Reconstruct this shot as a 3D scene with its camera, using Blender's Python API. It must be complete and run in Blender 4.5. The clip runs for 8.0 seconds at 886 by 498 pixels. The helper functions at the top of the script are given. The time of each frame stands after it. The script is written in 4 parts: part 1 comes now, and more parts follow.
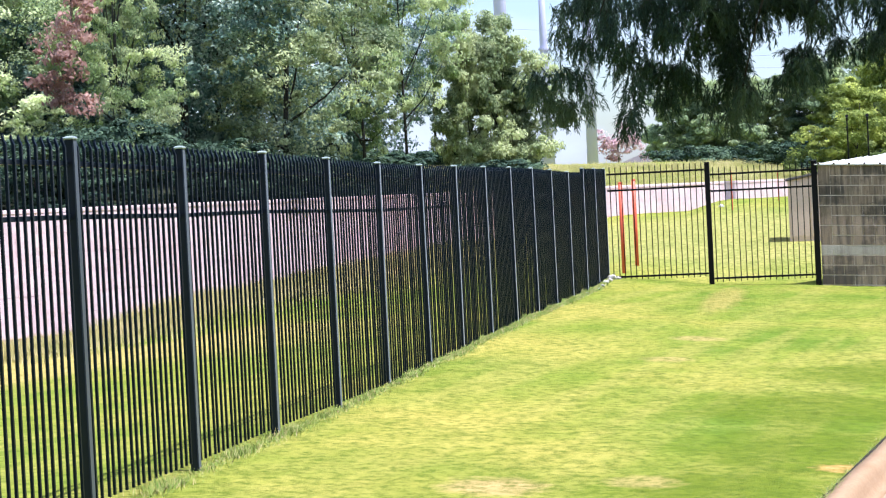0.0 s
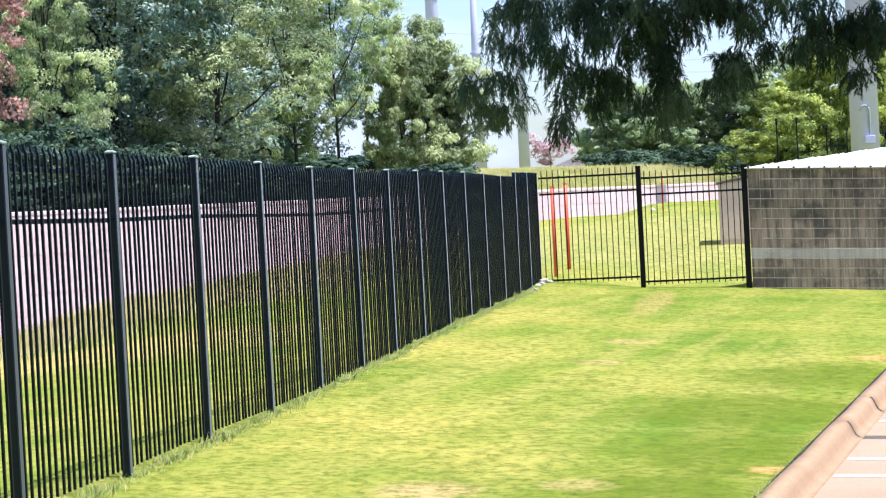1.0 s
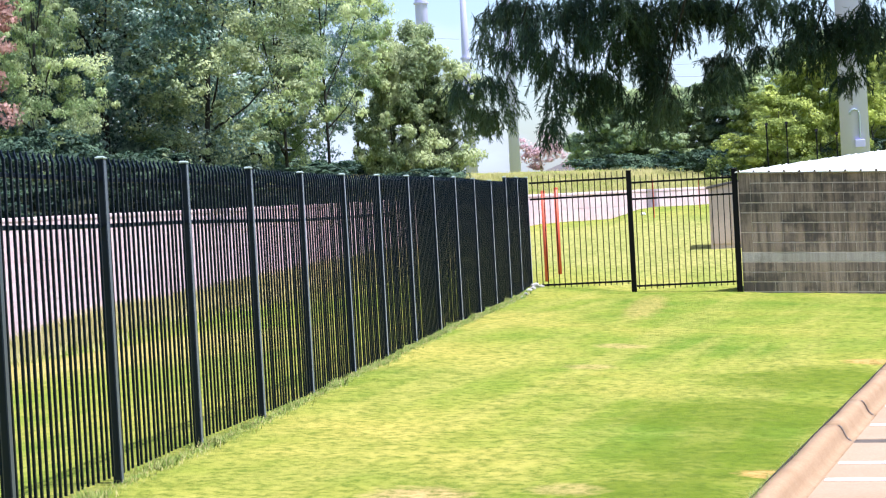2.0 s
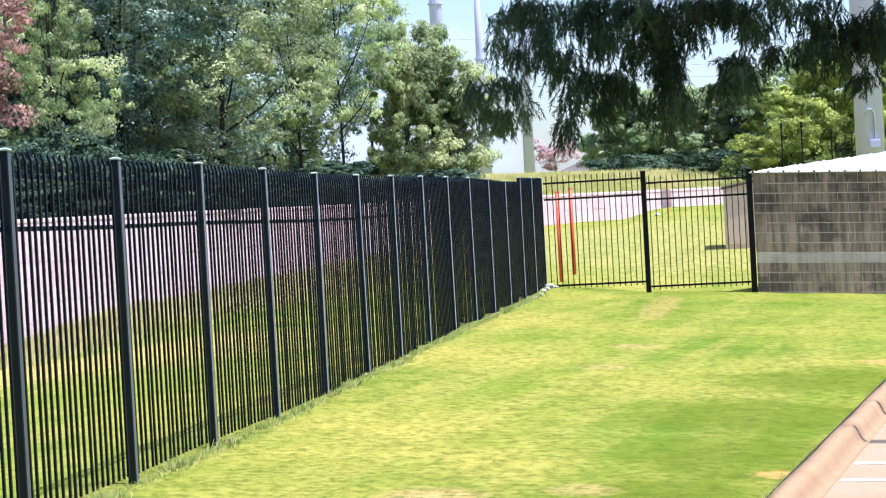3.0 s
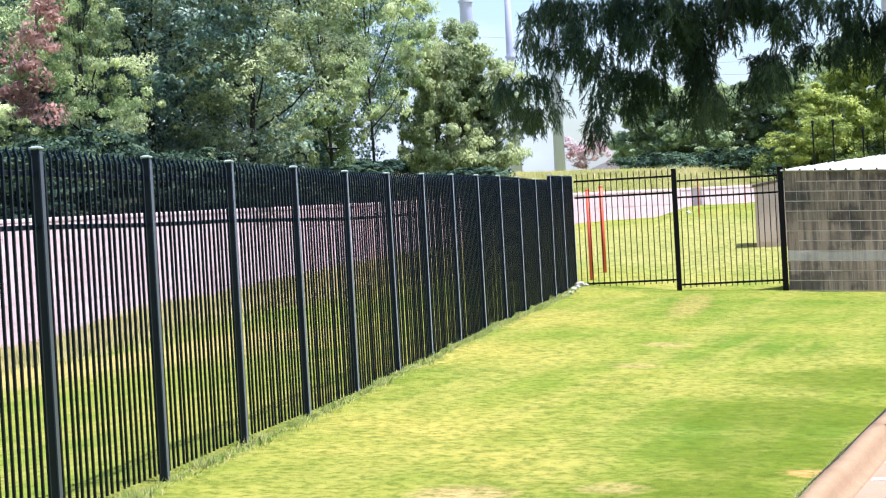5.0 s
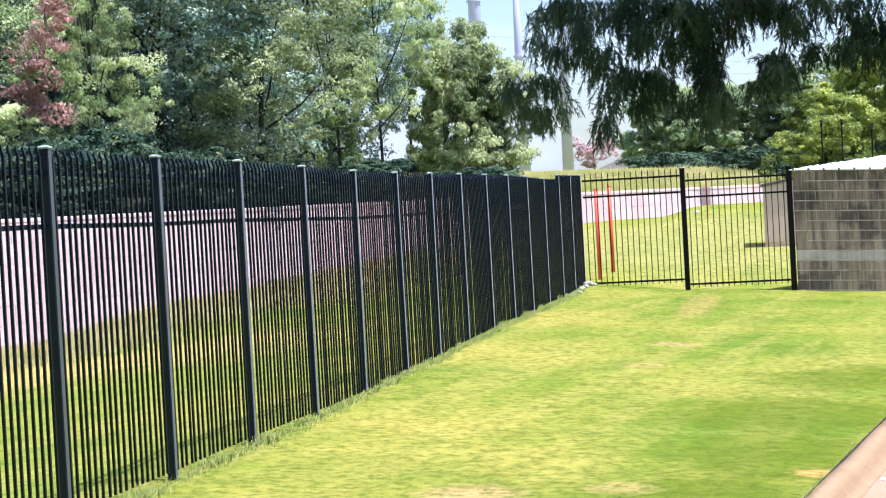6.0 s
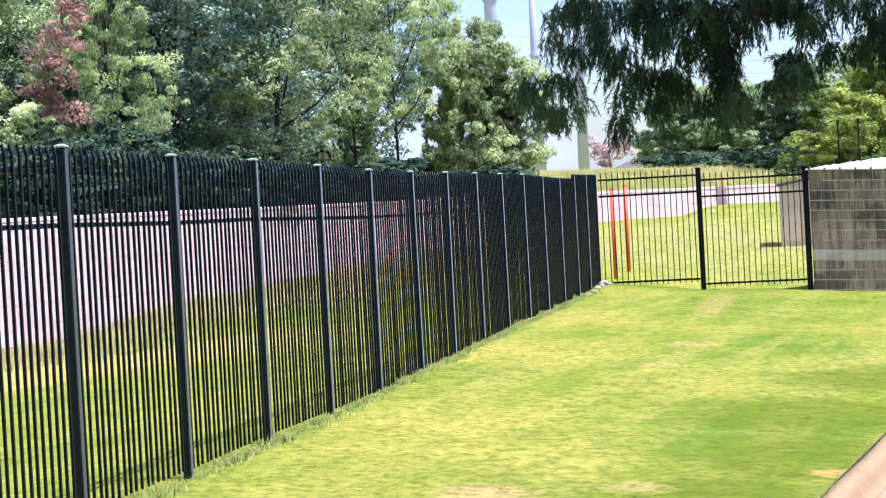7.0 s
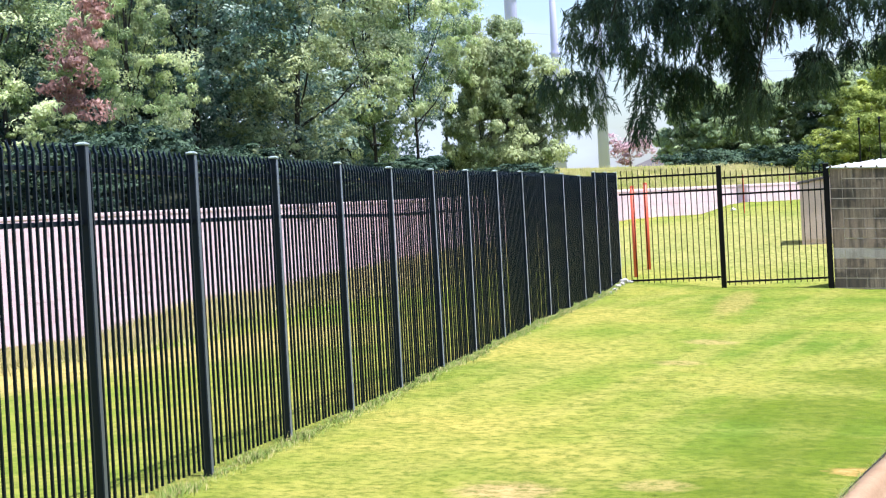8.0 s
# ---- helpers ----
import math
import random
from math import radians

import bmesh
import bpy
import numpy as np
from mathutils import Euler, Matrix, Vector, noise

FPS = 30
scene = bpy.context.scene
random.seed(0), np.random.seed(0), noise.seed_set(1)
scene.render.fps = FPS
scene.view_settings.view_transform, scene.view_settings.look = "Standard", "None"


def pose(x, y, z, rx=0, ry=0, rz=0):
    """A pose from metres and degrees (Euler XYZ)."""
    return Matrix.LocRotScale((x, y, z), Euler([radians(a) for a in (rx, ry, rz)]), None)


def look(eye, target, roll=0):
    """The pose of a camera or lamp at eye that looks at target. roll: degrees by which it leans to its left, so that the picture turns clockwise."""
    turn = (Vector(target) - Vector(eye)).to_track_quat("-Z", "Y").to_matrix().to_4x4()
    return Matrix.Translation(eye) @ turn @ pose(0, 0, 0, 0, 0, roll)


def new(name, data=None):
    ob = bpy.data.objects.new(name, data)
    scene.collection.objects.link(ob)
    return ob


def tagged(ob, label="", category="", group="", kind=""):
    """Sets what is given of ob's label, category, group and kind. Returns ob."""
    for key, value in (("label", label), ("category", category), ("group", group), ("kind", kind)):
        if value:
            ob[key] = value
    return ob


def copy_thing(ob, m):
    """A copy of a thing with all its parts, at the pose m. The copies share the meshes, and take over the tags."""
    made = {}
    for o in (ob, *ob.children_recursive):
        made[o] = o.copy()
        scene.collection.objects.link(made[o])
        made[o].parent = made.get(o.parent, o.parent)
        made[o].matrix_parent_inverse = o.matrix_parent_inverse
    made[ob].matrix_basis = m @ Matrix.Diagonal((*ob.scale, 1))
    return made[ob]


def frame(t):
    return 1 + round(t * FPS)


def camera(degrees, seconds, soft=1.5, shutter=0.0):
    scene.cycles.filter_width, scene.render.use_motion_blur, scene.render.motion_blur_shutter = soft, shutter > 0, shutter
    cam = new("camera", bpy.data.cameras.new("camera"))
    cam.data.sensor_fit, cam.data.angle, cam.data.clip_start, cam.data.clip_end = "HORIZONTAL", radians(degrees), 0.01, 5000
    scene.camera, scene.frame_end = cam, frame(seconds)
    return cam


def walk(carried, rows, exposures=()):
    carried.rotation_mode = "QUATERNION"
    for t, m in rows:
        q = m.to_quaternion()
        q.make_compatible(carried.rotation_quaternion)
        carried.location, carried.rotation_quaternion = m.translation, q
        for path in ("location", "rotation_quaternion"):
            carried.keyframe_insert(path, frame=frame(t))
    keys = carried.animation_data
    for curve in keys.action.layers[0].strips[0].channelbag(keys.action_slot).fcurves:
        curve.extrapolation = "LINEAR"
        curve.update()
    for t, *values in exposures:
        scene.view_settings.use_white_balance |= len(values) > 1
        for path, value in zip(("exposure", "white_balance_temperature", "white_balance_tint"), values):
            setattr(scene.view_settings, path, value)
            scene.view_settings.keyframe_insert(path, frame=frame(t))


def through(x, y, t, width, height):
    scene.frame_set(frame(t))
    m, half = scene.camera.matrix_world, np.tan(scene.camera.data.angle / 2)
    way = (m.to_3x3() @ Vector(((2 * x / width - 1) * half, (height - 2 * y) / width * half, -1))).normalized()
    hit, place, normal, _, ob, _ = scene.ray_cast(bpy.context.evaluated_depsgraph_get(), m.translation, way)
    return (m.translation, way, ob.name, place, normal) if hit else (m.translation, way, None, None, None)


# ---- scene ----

# ---------------------------------------------------------------- camera
cam = camera(26.73, 8.0, 1.25)
EYE = (0.0, 0.0, 1.8)
ROWS = [  # seconds, pitch, roll, yaw
    (0.0, -1.331, 2.873, 11.974),
    (0.5, -1.363, 2.966, 10.747),
    (1.0, -1.313, 3.002, 9.893),
    (1.2, -1.275, 3.070, 9.650),
    (2.3, -1.156, 3.190, 9.644),
    (2.5, -1.144, 3.208, 9.761),
    (3.0, -1.133, 3.213, 10.047),
    (3.5, -1.140, 3.234, 10.343),
    (4.0, -1.146, 3.200, 10.585),
    (4.5, -1.141, 3.208, 10.817),
    (6.0, -1.144, 3.188, 11.234),
    (6.5, -1.138, 3.168, 11.446),
    (7.0, -1.144, 3.125, 11.715),
    (7.5, -1.161, 3.110, 11.946),
    (8.0, -1.175, 3.090, 12.332),
]
walk(cam, [(t, pose(*EYE, 90 + p, r, y)) for t, p, r, y in ROWS], exposures=[(0.0, 1.01, 5700, 15), (8.0, 1.01, 5700, 15)])

# ---------------------------------------------------------------- sky and sun
SUN_ELEVATION, SUN_AZIMUTH = radians(72), radians(-10)   # azimuth counted from +x towards +y
world = bpy.data.worlds.new("world")
scene.world = world
world.use_nodes = True
wt = world.node_tree
wt.nodes.clear()
w_out = wt.nodes.new("ShaderNodeOutputWorld")
w_bg = wt.nodes.new("ShaderNodeBackground")
w_sky = wt.nodes.new("ShaderNodeTexSky")
w_sky.sky_type = "NISHITA"
w_sky.sun_disc = False
w_sky.sun_elevation = SUN_ELEVATION
w_sky.sun_rotation = math.pi / 2 - SUN_AZIMUTH
w_sky.dust_density = 1.5
w_co = wt.nodes.new("ShaderNodeTexCoord")
w_map = wt.nodes.new("ShaderNodeMapping")
w_map.inputs["Scale"].default_value = (6.0, 6.0, 14.0)
w_noise = wt.nodes.new("ShaderNodeTexNoise")
w_noise.inputs["Scale"].default_value = 1.0
w_noise.inputs["Detail"].default_value = 6.0
w_ramp = wt.nodes.new("ShaderNodeValToRGB")
w_ramp.color_ramp.elements[0].position = 0.47
w_ramp.color_ramp.elements[1].position = 0.70
w_mix = wt.nodes.new("ShaderNodeMix")
w_mix.data_type = "RGBA"
w_mix.inputs["B"].default_value = (4.6, 5.1, 6.2, 1)
w_bg.inputs["Strength"].default_value = 0.11
wt.links.new(w_co.outputs["Generated"], w_map.inputs["Vector"])
wt.links.new(w_map.outputs["Vector"], w_noise.inputs["Vector"])
wt.links.new(w_noise.outputs["Fac"], w_ramp.inputs["Fac"])
wt.links.new(w_ramp.outputs["Color"], w_mix.inputs["Factor"])
wt.links.new(w_sky.outputs["Color"], w_mix.inputs["A"])
wt.links.new(w_mix.outputs["Result"], w_bg.inputs["Color"])
wt.links.new(w_bg.outputs["Background"], w_out.inputs["Surface"])

sun_data = bpy.data.lights.new("sun", "SUN")
sun_data.energy, sun_data.angle, sun_data.color = 4.5, radians(0.53), (1.0, 0.965, 0.91)
sun = new("sun", sun_data)
SUN_DIR = Vector((math.cos(SUN_ELEVATION) * math.cos(SUN_AZIMUTH), math.cos(SUN_ELEVATION) * math.sin(SUN_AZIMUTH), math.sin(SUN_ELEVATION)))
sun.matrix_world = look(SUN_DIR * 60, (0, 0, 0))


# ---------------------------------------------------------------- materials
class Nodes:
    """A node material with short calls."""

    def __init__(self, name):
        self.m = bpy.data.materials.new(name)
        self.m.use_nodes = True
        self.t = self.m.node_tree
        self.bsdf = self.t.nodes["Principled BSDF"]
        self.out = self.t.nodes["Material Output"]

    def node(self, kind, **props):
        n = self.t.nodes.new("ShaderNode" + kind)
        for k, v in props.items():
            n.inputs[k.replace("_", " ")].default_value = v
        return n

    def link(self, a, b):
        self.t.links.new(a, b)

    def position(self, scale=(1, 1, 1)):
        g = self.node("NewGeometry")
        m = self.node("Mapping", Scale=scale)
        self.link(g.outputs["Position"], m.inputs["Vector"])
        return m.outputs["Vector"]

    def local(self, scale=(1, 1, 1)):
        g = self.node("TexCoord")
        m = self.node("Mapping", Scale=scale)
        self.link(g.outputs["Object"], m.inputs["Vector"])
        return m.outputs["Vector"]

    def noise(self, vec, scale, detail=4.0, rough=0.55):
        n = self.node("TexNoise", Scale=scale, Detail=detail, Roughness=rough)
        self.link(vec, n.inputs["Vector"])
        return n.outputs["Fac"]

    def ramp(self, fac, stops):
        r = self.node("ValToRGB")
        els = r.color_ramp.elements
        while len(els) < len(stops):
            els.new(0.5)
        for e, (p, c) in zip(els, stops):
            e.position = p
            e.color = (*c, 1) if len(c) == 3 else c
        self.link(fac, r.inputs["Fac"])
        return r.outputs["Color"]

    def mix(self, fac, a, b, blend="MIX"):
        n = self.node("Mix")
        n.data_type, n.blend_type = "RGBA", blend
        for sock, v in ((n.inputs["Factor"], fac), (n.inputs["A"], a), (n.inputs["B"], b)):
            if isinstance(v, bpy.types.NodeSocket):
                self.link(v, sock)
            else:
                sock.default_value = v if isinstance(v, float) else (*v, 1)
        return n.outputs["Result"]

    def colour(self, c):
        if isinstance(c, bpy.types.NodeSocket):
            self.link(c, self.bsdf.inputs["Base Color"])
        else:
            self.bsdf.inputs["Base Color"].default_value = (*c, 1)

    def bump(self, fac, strength, distance):
        b = self.node("Bump", Strength=strength, Distance=distance)
        self.link(fac, b.inputs["Height"])
        self.link(b.outputs["Normal"], self.bsdf.inputs["Normal"])

    def set(self, **props):
        for k, v in props.items():
            self.bsdf.inputs[k.replace("_", " ")].default_value = v
        return self


def grey(v):
    return (v, v, v)


def mat_paint(name, base, rough, dust=0.15, metal=0.0, gloss=0.5, sheen=(1, 1, 1), side_sheen=0.0):
    """Paint; the last value adds a pale sheen, imitating light on flatly seen faces."""
    n = Nodes(name)
    n.set(Sheen_Weight=side_sheen, Sheen_Roughness=0.3, Sheen_Tint=(0.72, 0.84, 1.0, 1))
    n.set(Specular_Tint=(*sheen, 1))
    v = n.position()
    f = n.noise(v, 3.0, 6)
    n.colour(n.mix(n.ramp(f, [(0.45, grey(0)), (0.75, grey(dust))]), base, (0.35, 0.33, 0.3)))
    n.bump(n.noise(v, 160.0, 2), 0.05, 0.002)
    return n.set(Roughness=rough, Metallic=metal, Specular_IOR_Level=gloss).m


def blot(n, centre, radius, wobble=0.5, stretch=1.0):
    """1 inside a ragged patch round a place on the ground, 0 outside."""
    g = n.node("NewGeometry")
    d = n.node("VectorMath")
    d.operation = "DISTANCE"
    sq = n.node("Mapping", Scale=(1, 1 / stretch, 0))
    n.link(g.outputs["Position"], sq.inputs["Vector"])
    n.link(sq.outputs["Vector"], d.inputs[0])
    d.inputs[1].default_value = (centre[0], centre[1] / stretch, 0)
    m = n.node("Math")
    m.operation = "MULTIPLY_ADD"
    n.link(n.noise(n.position(), 2.2 / radius, 5, 0.65), m.inputs[0])
    m.inputs[1].default_value = 2 * wobble * radius
    n.link(d.outputs["Value"], m.inputs[2])
    r = n.node("MapRange")
    n.link(m.outputs[0], r.inputs["Value"])
    for key, v in (("From Min", radius * (0.6 + wobble)), ("From Max", radius * (1.1 + wobble)), ("To Min", 1.0), ("To Max", 0.0)):
        r.inputs[key].default_value = v
    return r.outputs["Result"]


def strength(n, fac, k):
    m = n.node("Math")
    m.operation = "MULTIPLY"
    n.link(fac, m.inputs[0])
    m.inputs[1].default_value = k
    return m.outputs[0]


def along_kerb(n, scale):
    """The ground turned so that y runs along the kerb, then scaled."""
    turn = n.node("Mapping", Rotation=(0, 0, radians(9.1)))
    n.link(n.position(), turn.inputs["Vector"])
    m = n.node("Mapping", Scale=scale)
    n.link(turn.outputs["Vector"], m.inputs["Vector"])
    return m.outputs["Vector"]


def lawn_colour(n):
    """Mottled turf: green with straw-yellow patches, mowing streaks, a worn path and bare spots."""
    v = n.position((1, 1, 1))
    big = n.noise(v, 0.34, 5, 0.6)
    c = n.ramp(big, [(0.34, (0.126, 0.200, 0.024)), (0.50, (0.216, 0.262, 0.040)), (0.66, (0.335, 0.312, 0.068))])
    streak = n.noise(n.position((0.35, 1.7, 1)), 0.9, 3, 0.5)
    c = n.mix(n.ramp(streak, [(0.42, grey(0)), (0.64, grey(0.20))]), c, (0.265, 0.290, 0.062))
    # mowing stripes along the kerb
    track = n.noise(along_kerb(n, (1.9, 0.10, 1)), 0.8, 3, 0.55)
    c = n.mix(n.ramp(track, [(0.47, grey(0)), (0.62, grey(0.60))]), c, (0.350, 0.325, 0.086))
    # drier turf towards the fence
    dry = n.ramp(n.noise(n.position((0.5, 0.5, 1)), 0.7, 4, 0.6), [(0.40, grey(0.2)), (0.62, grey(0.75))])
    for centre, radius in (((-4.5, 17.0), 3.0), ((-4.2, 23.0), 2.8), ((-4.2, 29.0), 2.3), ((-3.4, 13.4), 2.2)):
        both = n.mix(1.0, dry, blot(n, centre, radius), "MULTIPLY")
        c = n.mix(strength(n, both, 0.9), c, (0.430, 0.362, 0.098))
    for centre, radius in (((0.0, 14.8), 1.5), ((-0.2, 17.8), 1.5), ((0.6, 21.0), 1.4), ((-0.9, 12.9), 0.9)):
        c = n.mix(strength(n, blot(n, centre, radius), 0.75), c, (0.108, 0.155, 0.010))
    # worn path from the gate, bare earth spots, parched ground behind the fence
    for centre, radius, k in (((-2.45, 12.75), 0.42, 1.0), ((-1.45, 13.1), 0.30, 0.6), ((-2.07, 22.07), 0.34, 0.6), ((-1.88, 24.75), 0.38, 0.7)):
        c = n.mix(strength(n, blot(n, centre, radius), k), c, (0.45, 0.335, 0.150))
    for centre, radius in (((-0.06, 14.15), 0.24), ((1.30, 23.1), 0.42)):
        c = n.mix(blot(n, centre, radius), c, (0.52, 0.310, 0.120))
    c = n.mix(strength(n, blot(n, (-2.05, 33.0), 0.36, 0.5, 11.0), 0.55), c, (0.45, 0.320, 0.130))
    c = n.mix(strength(n, blot(n, (-2.5, 47.0), 7.5, 0.3), 0.70), c, (0.395, 0.355, 0.150))
    c = n.mix(strength(n, blot(n, (-11.6, 27.0), 5.2, 0.35), 0.85), c, (0.54, 0.400, 0.165))
    tuftiness = n.noise(v, 2.6, 5, 0.7)
    c = n.mix(n.ramp(tuftiness, [(0.34, grey(0.42)), (0.52, grey(0))]), c, (0.100, 0.145, 0.014))
    c = n.mix(n.ramp(tuftiness, [(0.52, grey(0)), (0.70, grey(0.22))]), c, (0.36, 0.325, 0.092))
    fine = n.noise(v, 9.0, 4, 0.75)
    c = n.mix(n.ramp(fine, [(0.36, grey(0.75)), (0.56, grey(0))]), c, (0.070, 0.112, 0.012))
    c = n.mix(1.0, c, (1.02, 0.99, 0.86), "MULTIPLY")
    return c, v


def mat_lawn():
    n = Nodes("turf")
    c, v = lawn_colour(n)
    n.colour(c)
    n.bump(n.noise(v, 45.0, 5, 0.7), 0.6, 0.03)
    return n.set(Roughness=0.95, Specular_IOR_Level=0.05).m


def leaf_shader(n, colour, through, glow=0.35):
    n.colour(colour)
    n.set(Roughness=0.6, Specular_IOR_Level=0.15)
    tr = n.node("BsdfTranslucent")
    if isinstance(through, bpy.types.NodeSocket):
        n.link(through, tr.inputs["Color"])
    else:
        tr.inputs["Color"].default_value = (*through, 1)
    mx = n.node("MixShader", Fac=glow)
    n.link(n.bsdf.outputs[0], mx.inputs[1])
    n.link(tr.outputs[0], mx.inputs[2])
    n.link(mx.outputs[0], n.out.inputs["Surface"])
    return n.m


def mat_blades():
    n = Nodes("grass_blades")
    c, v = lawn_colour(n)
    g = n.node("NewGeometry")
    c = n.mix(n.ramp(g.outputs["Random Per Island"], [(0.0, grey(0.0)), (1.0, grey(0.25))]), c, (0.31, 0.31, 0.08))
    return leaf_shader(n, c, c, 0.5)


def mat_tuft():
    n = Nodes("tuft_blades")
    g = n.node("NewGeometry")
    c = n.ramp(g.outputs["Random Per Island"], [(0.0, (0.12, 0.20, 0.03)), (0.6, (0.26, 0.34, 0.07)), (0.85, (0.42, 0.38, 0.14)), (1.0, (0.50, 0.41, 0.22))])
    return leaf_shader(n, c, c, 0.3)


def mat_leaves(name, dark, mid, bright, glow=0.42, lit=0.47):
    """Leaves: small changes leaf to leaf; sun and shade painted from spray to spray."""
    n = Nodes(name)
    g = n.node("NewGeometry")
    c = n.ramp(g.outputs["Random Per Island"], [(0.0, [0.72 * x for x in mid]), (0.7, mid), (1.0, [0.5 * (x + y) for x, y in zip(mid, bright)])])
    # pale patches paint in sunlit sprays
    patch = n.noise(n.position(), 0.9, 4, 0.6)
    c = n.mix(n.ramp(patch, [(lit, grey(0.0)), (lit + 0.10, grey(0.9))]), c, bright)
    # near-black patches paint in the shaded hollows between sprays
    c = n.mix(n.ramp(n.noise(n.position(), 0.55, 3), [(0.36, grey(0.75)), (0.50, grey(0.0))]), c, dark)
    return leaf_shader(n, c, c, glow)


def mat_bark(name, a, b):
    n = Nodes(name)
    v = n.local((1, 1, 0.2))
    f = n.noise(v, 14.0, 6)
    n.colour(n.ramp(f, [(0.3, a), (0.7, b)]))
    n.bump(f, 0.8, 0.03)
    return n.set(Roughness=0.9).m


def mat_block(name, lo, hi, stain=0.5):
    """Split-face concrete block: a tone for each block, pores, dark water stains running down."""
    n = Nodes(name)
    v = n.position()
    info = n.node("ObjectInfo")
    tone = n.ramp(info.outputs["Random"], [(0.0, lo), (1.0, hi)])
    grain = n.noise(v, 60.0, 5, 0.7)
    c = n.mix(n.ramp(grain, [(0.35, grey(0.5)), (0.65, grey(0))]), tone, [x * 0.55 for x in lo])
    run = n.noise(n.position((13, 13, 0.7)), 1.0, 4, 0.65)
    c = n.mix(n.ramp(run, [(0.43, grey(0)), (0.60, grey(stain))]), c, (0.050, 0.043, 0.039))
    blot_f = n.noise(v, 1.3, 5, 0.65)
    c = n.mix(n.ramp(blot_f, [(0.48, grey(0)), (0.58, grey(stain))]), c, (0.036, 0.033, 0.031))
    n.colour(c)
    n.bump(grain, 0.7, 0.012)
    return n.set(Roughness=0.95).m


def mat_mottled(name, stops, scale, rough, bump=0.3, distance=0.01, fine=40.0):
    n = Nodes(name)
    v = n.position()
    a = n.noise(v, scale, 6, 0.6)
    b = n.noise(v, fine, 4, 0.7)
    c = n.ramp(a, stops)
    c = n.mix(n.ramp(b, [(0.35, grey(0.35)), (0.6, grey(0))]), c, [x * 0.6 for x in stops[0][1]])
    n.colour(c)
    n.bump(b, bump, distance)
    return n.set(Roughness=rough, Specular_IOR_Level=0.2).m


# blue gloss tint mimics reflected sky; extra sheen mimics the posts' lit sides
BLACK = mat_paint("black_powder_coat", (0.0036, 0.0068, 0.0125), 0.35, 0.004, 0.0, 0.2, (0.5, 0.68, 1.0))
POST_BLACK = mat_paint("sheened_black_coat", (0.006, 0.008, 0.012), 0.34, 0.006, 0.0, 0.45, (0.5, 0.68, 1.0), 0.7)
CAP = mat_paint("pale_cap", (0.30, 0.36, 0.35), 0.4, 0.1)
GATE_BLACK = mat_paint("black_gate_paint", (0.003, 0.003, 0.004), 0.45, 0.003, 0.0, 0.15)
RED = mat_paint("red_orange_paint", (0.62, 0.085, 0.03), 0.5, 0.12)
STEEL = mat_paint("galvanised_steel", (0.54, 0.53, 0.78), 0.6, 0.02)
WHITE_METAL = mat_paint("white_roof_metal", (0.80, 0.80, 0.80), 0.45, 0.12)
TAN = mat_mottled("tan_painted_metal", [(0.3, (0.66, 0.51, 0.42)), (0.7, (0.73, 0.58, 0.49))], 1.5, 0.7)
BROWN = mat_mottled("brown_brick", [(0.3, (0.26, 0.15, 0.12)), (0.7, (0.36, 0.22, 0.17))], 2.0, 0.9)
DARK_ROOF = mat_mottled("dark_roof", [(0.3, (0.10, 0.09, 0.09)), (0.7, (0.16, 0.14, 0.13))], 2.0, 0.8)
TURF = mat_lawn()
BLADES = mat_blades()
TUFT = mat_tuft()
BLOCK = mat_block("grey_concrete_block", (0.300, 0.222, 0.166), (0.425, 0.328, 0.252), 0.70)
BAND = mat_block("pale_concrete_block", (0.46, 0.41, 0.36), (0.54, 0.485, 0.43), 0.25)
MORTAR = mat_mottled("mortar", [(0.3, (0.42, 0.36, 0.30)), (0.7, (0.76, 0.67, 0.57))], 6.0, 0.95)
CONCRETE = mat_mottled("warm_concrete", [(0.3, (0.31, 0.195, 0.108)), (0.7, (0.38, 0.255, 0.152))], 2.6, 0.85, 0.2, 0.004)
PAVING = mat_mottled("pale_concrete_paving", [(0.3, (0.32, 0.220, 0.138)), (0.7, (0.37, 0.270, 0.182))], 1.3, 0.85, 0.2, 0.004)
JOINT = mat_mottled("dark_joint_sealant", [(0.3, (0.07, 0.06, 0.06)), (0.7, (0.14, 0.12, 0.11))], 8.0, 0.8)
# undergrowth tone with the shade beneath the trees coloured in
UNDERGROWTH = mat_mottled("shade_painted_undergrowth", [(0.3, (0.018, 0.022, 0.012)), (0.7, (0.050, 0.056, 0.028))], 2.0, 0.95, 0.6, 0.05)
GAP_SHADOW = mat_mottled("kerb_gap_shadow", [(0.3, (0.020, 0.016, 0.012)), (0.7, (0.045, 0.036, 0.026))], 9.0, 0.95)
FILLER = mat_mottled("grey_brown_filler", [(0.3, (0.070, 0.055, 0.045)), (0.7, (0.13, 0.105, 0.085))], 5.0, 0.85)
STRIPE = mat_mottled("white_road_paint", [(0.3, (0.74, 0.73, 0.71)), (0.7, (0.84, 0.83, 0.81))], 6.0, 0.7)
LIMESTONE = mat_mottled("pinkish_limestone", [(0.3, (0.74, 0.520, 0.555)), (0.7, (0.86, 0.665, 0.70))], 1.1, 0.95, 0.5, 0.03, 7.0)
STONE = mat_mottled("white_stone", [(0.3, (0.36, 0.33, 0.30)), (0.7, (0.56, 0.53, 0.49))], 9.0, 0.9)
BARK = mat_bark("grey_brown_bark", (0.07, 0.055, 0.04), (0.20, 0.16, 0.12))
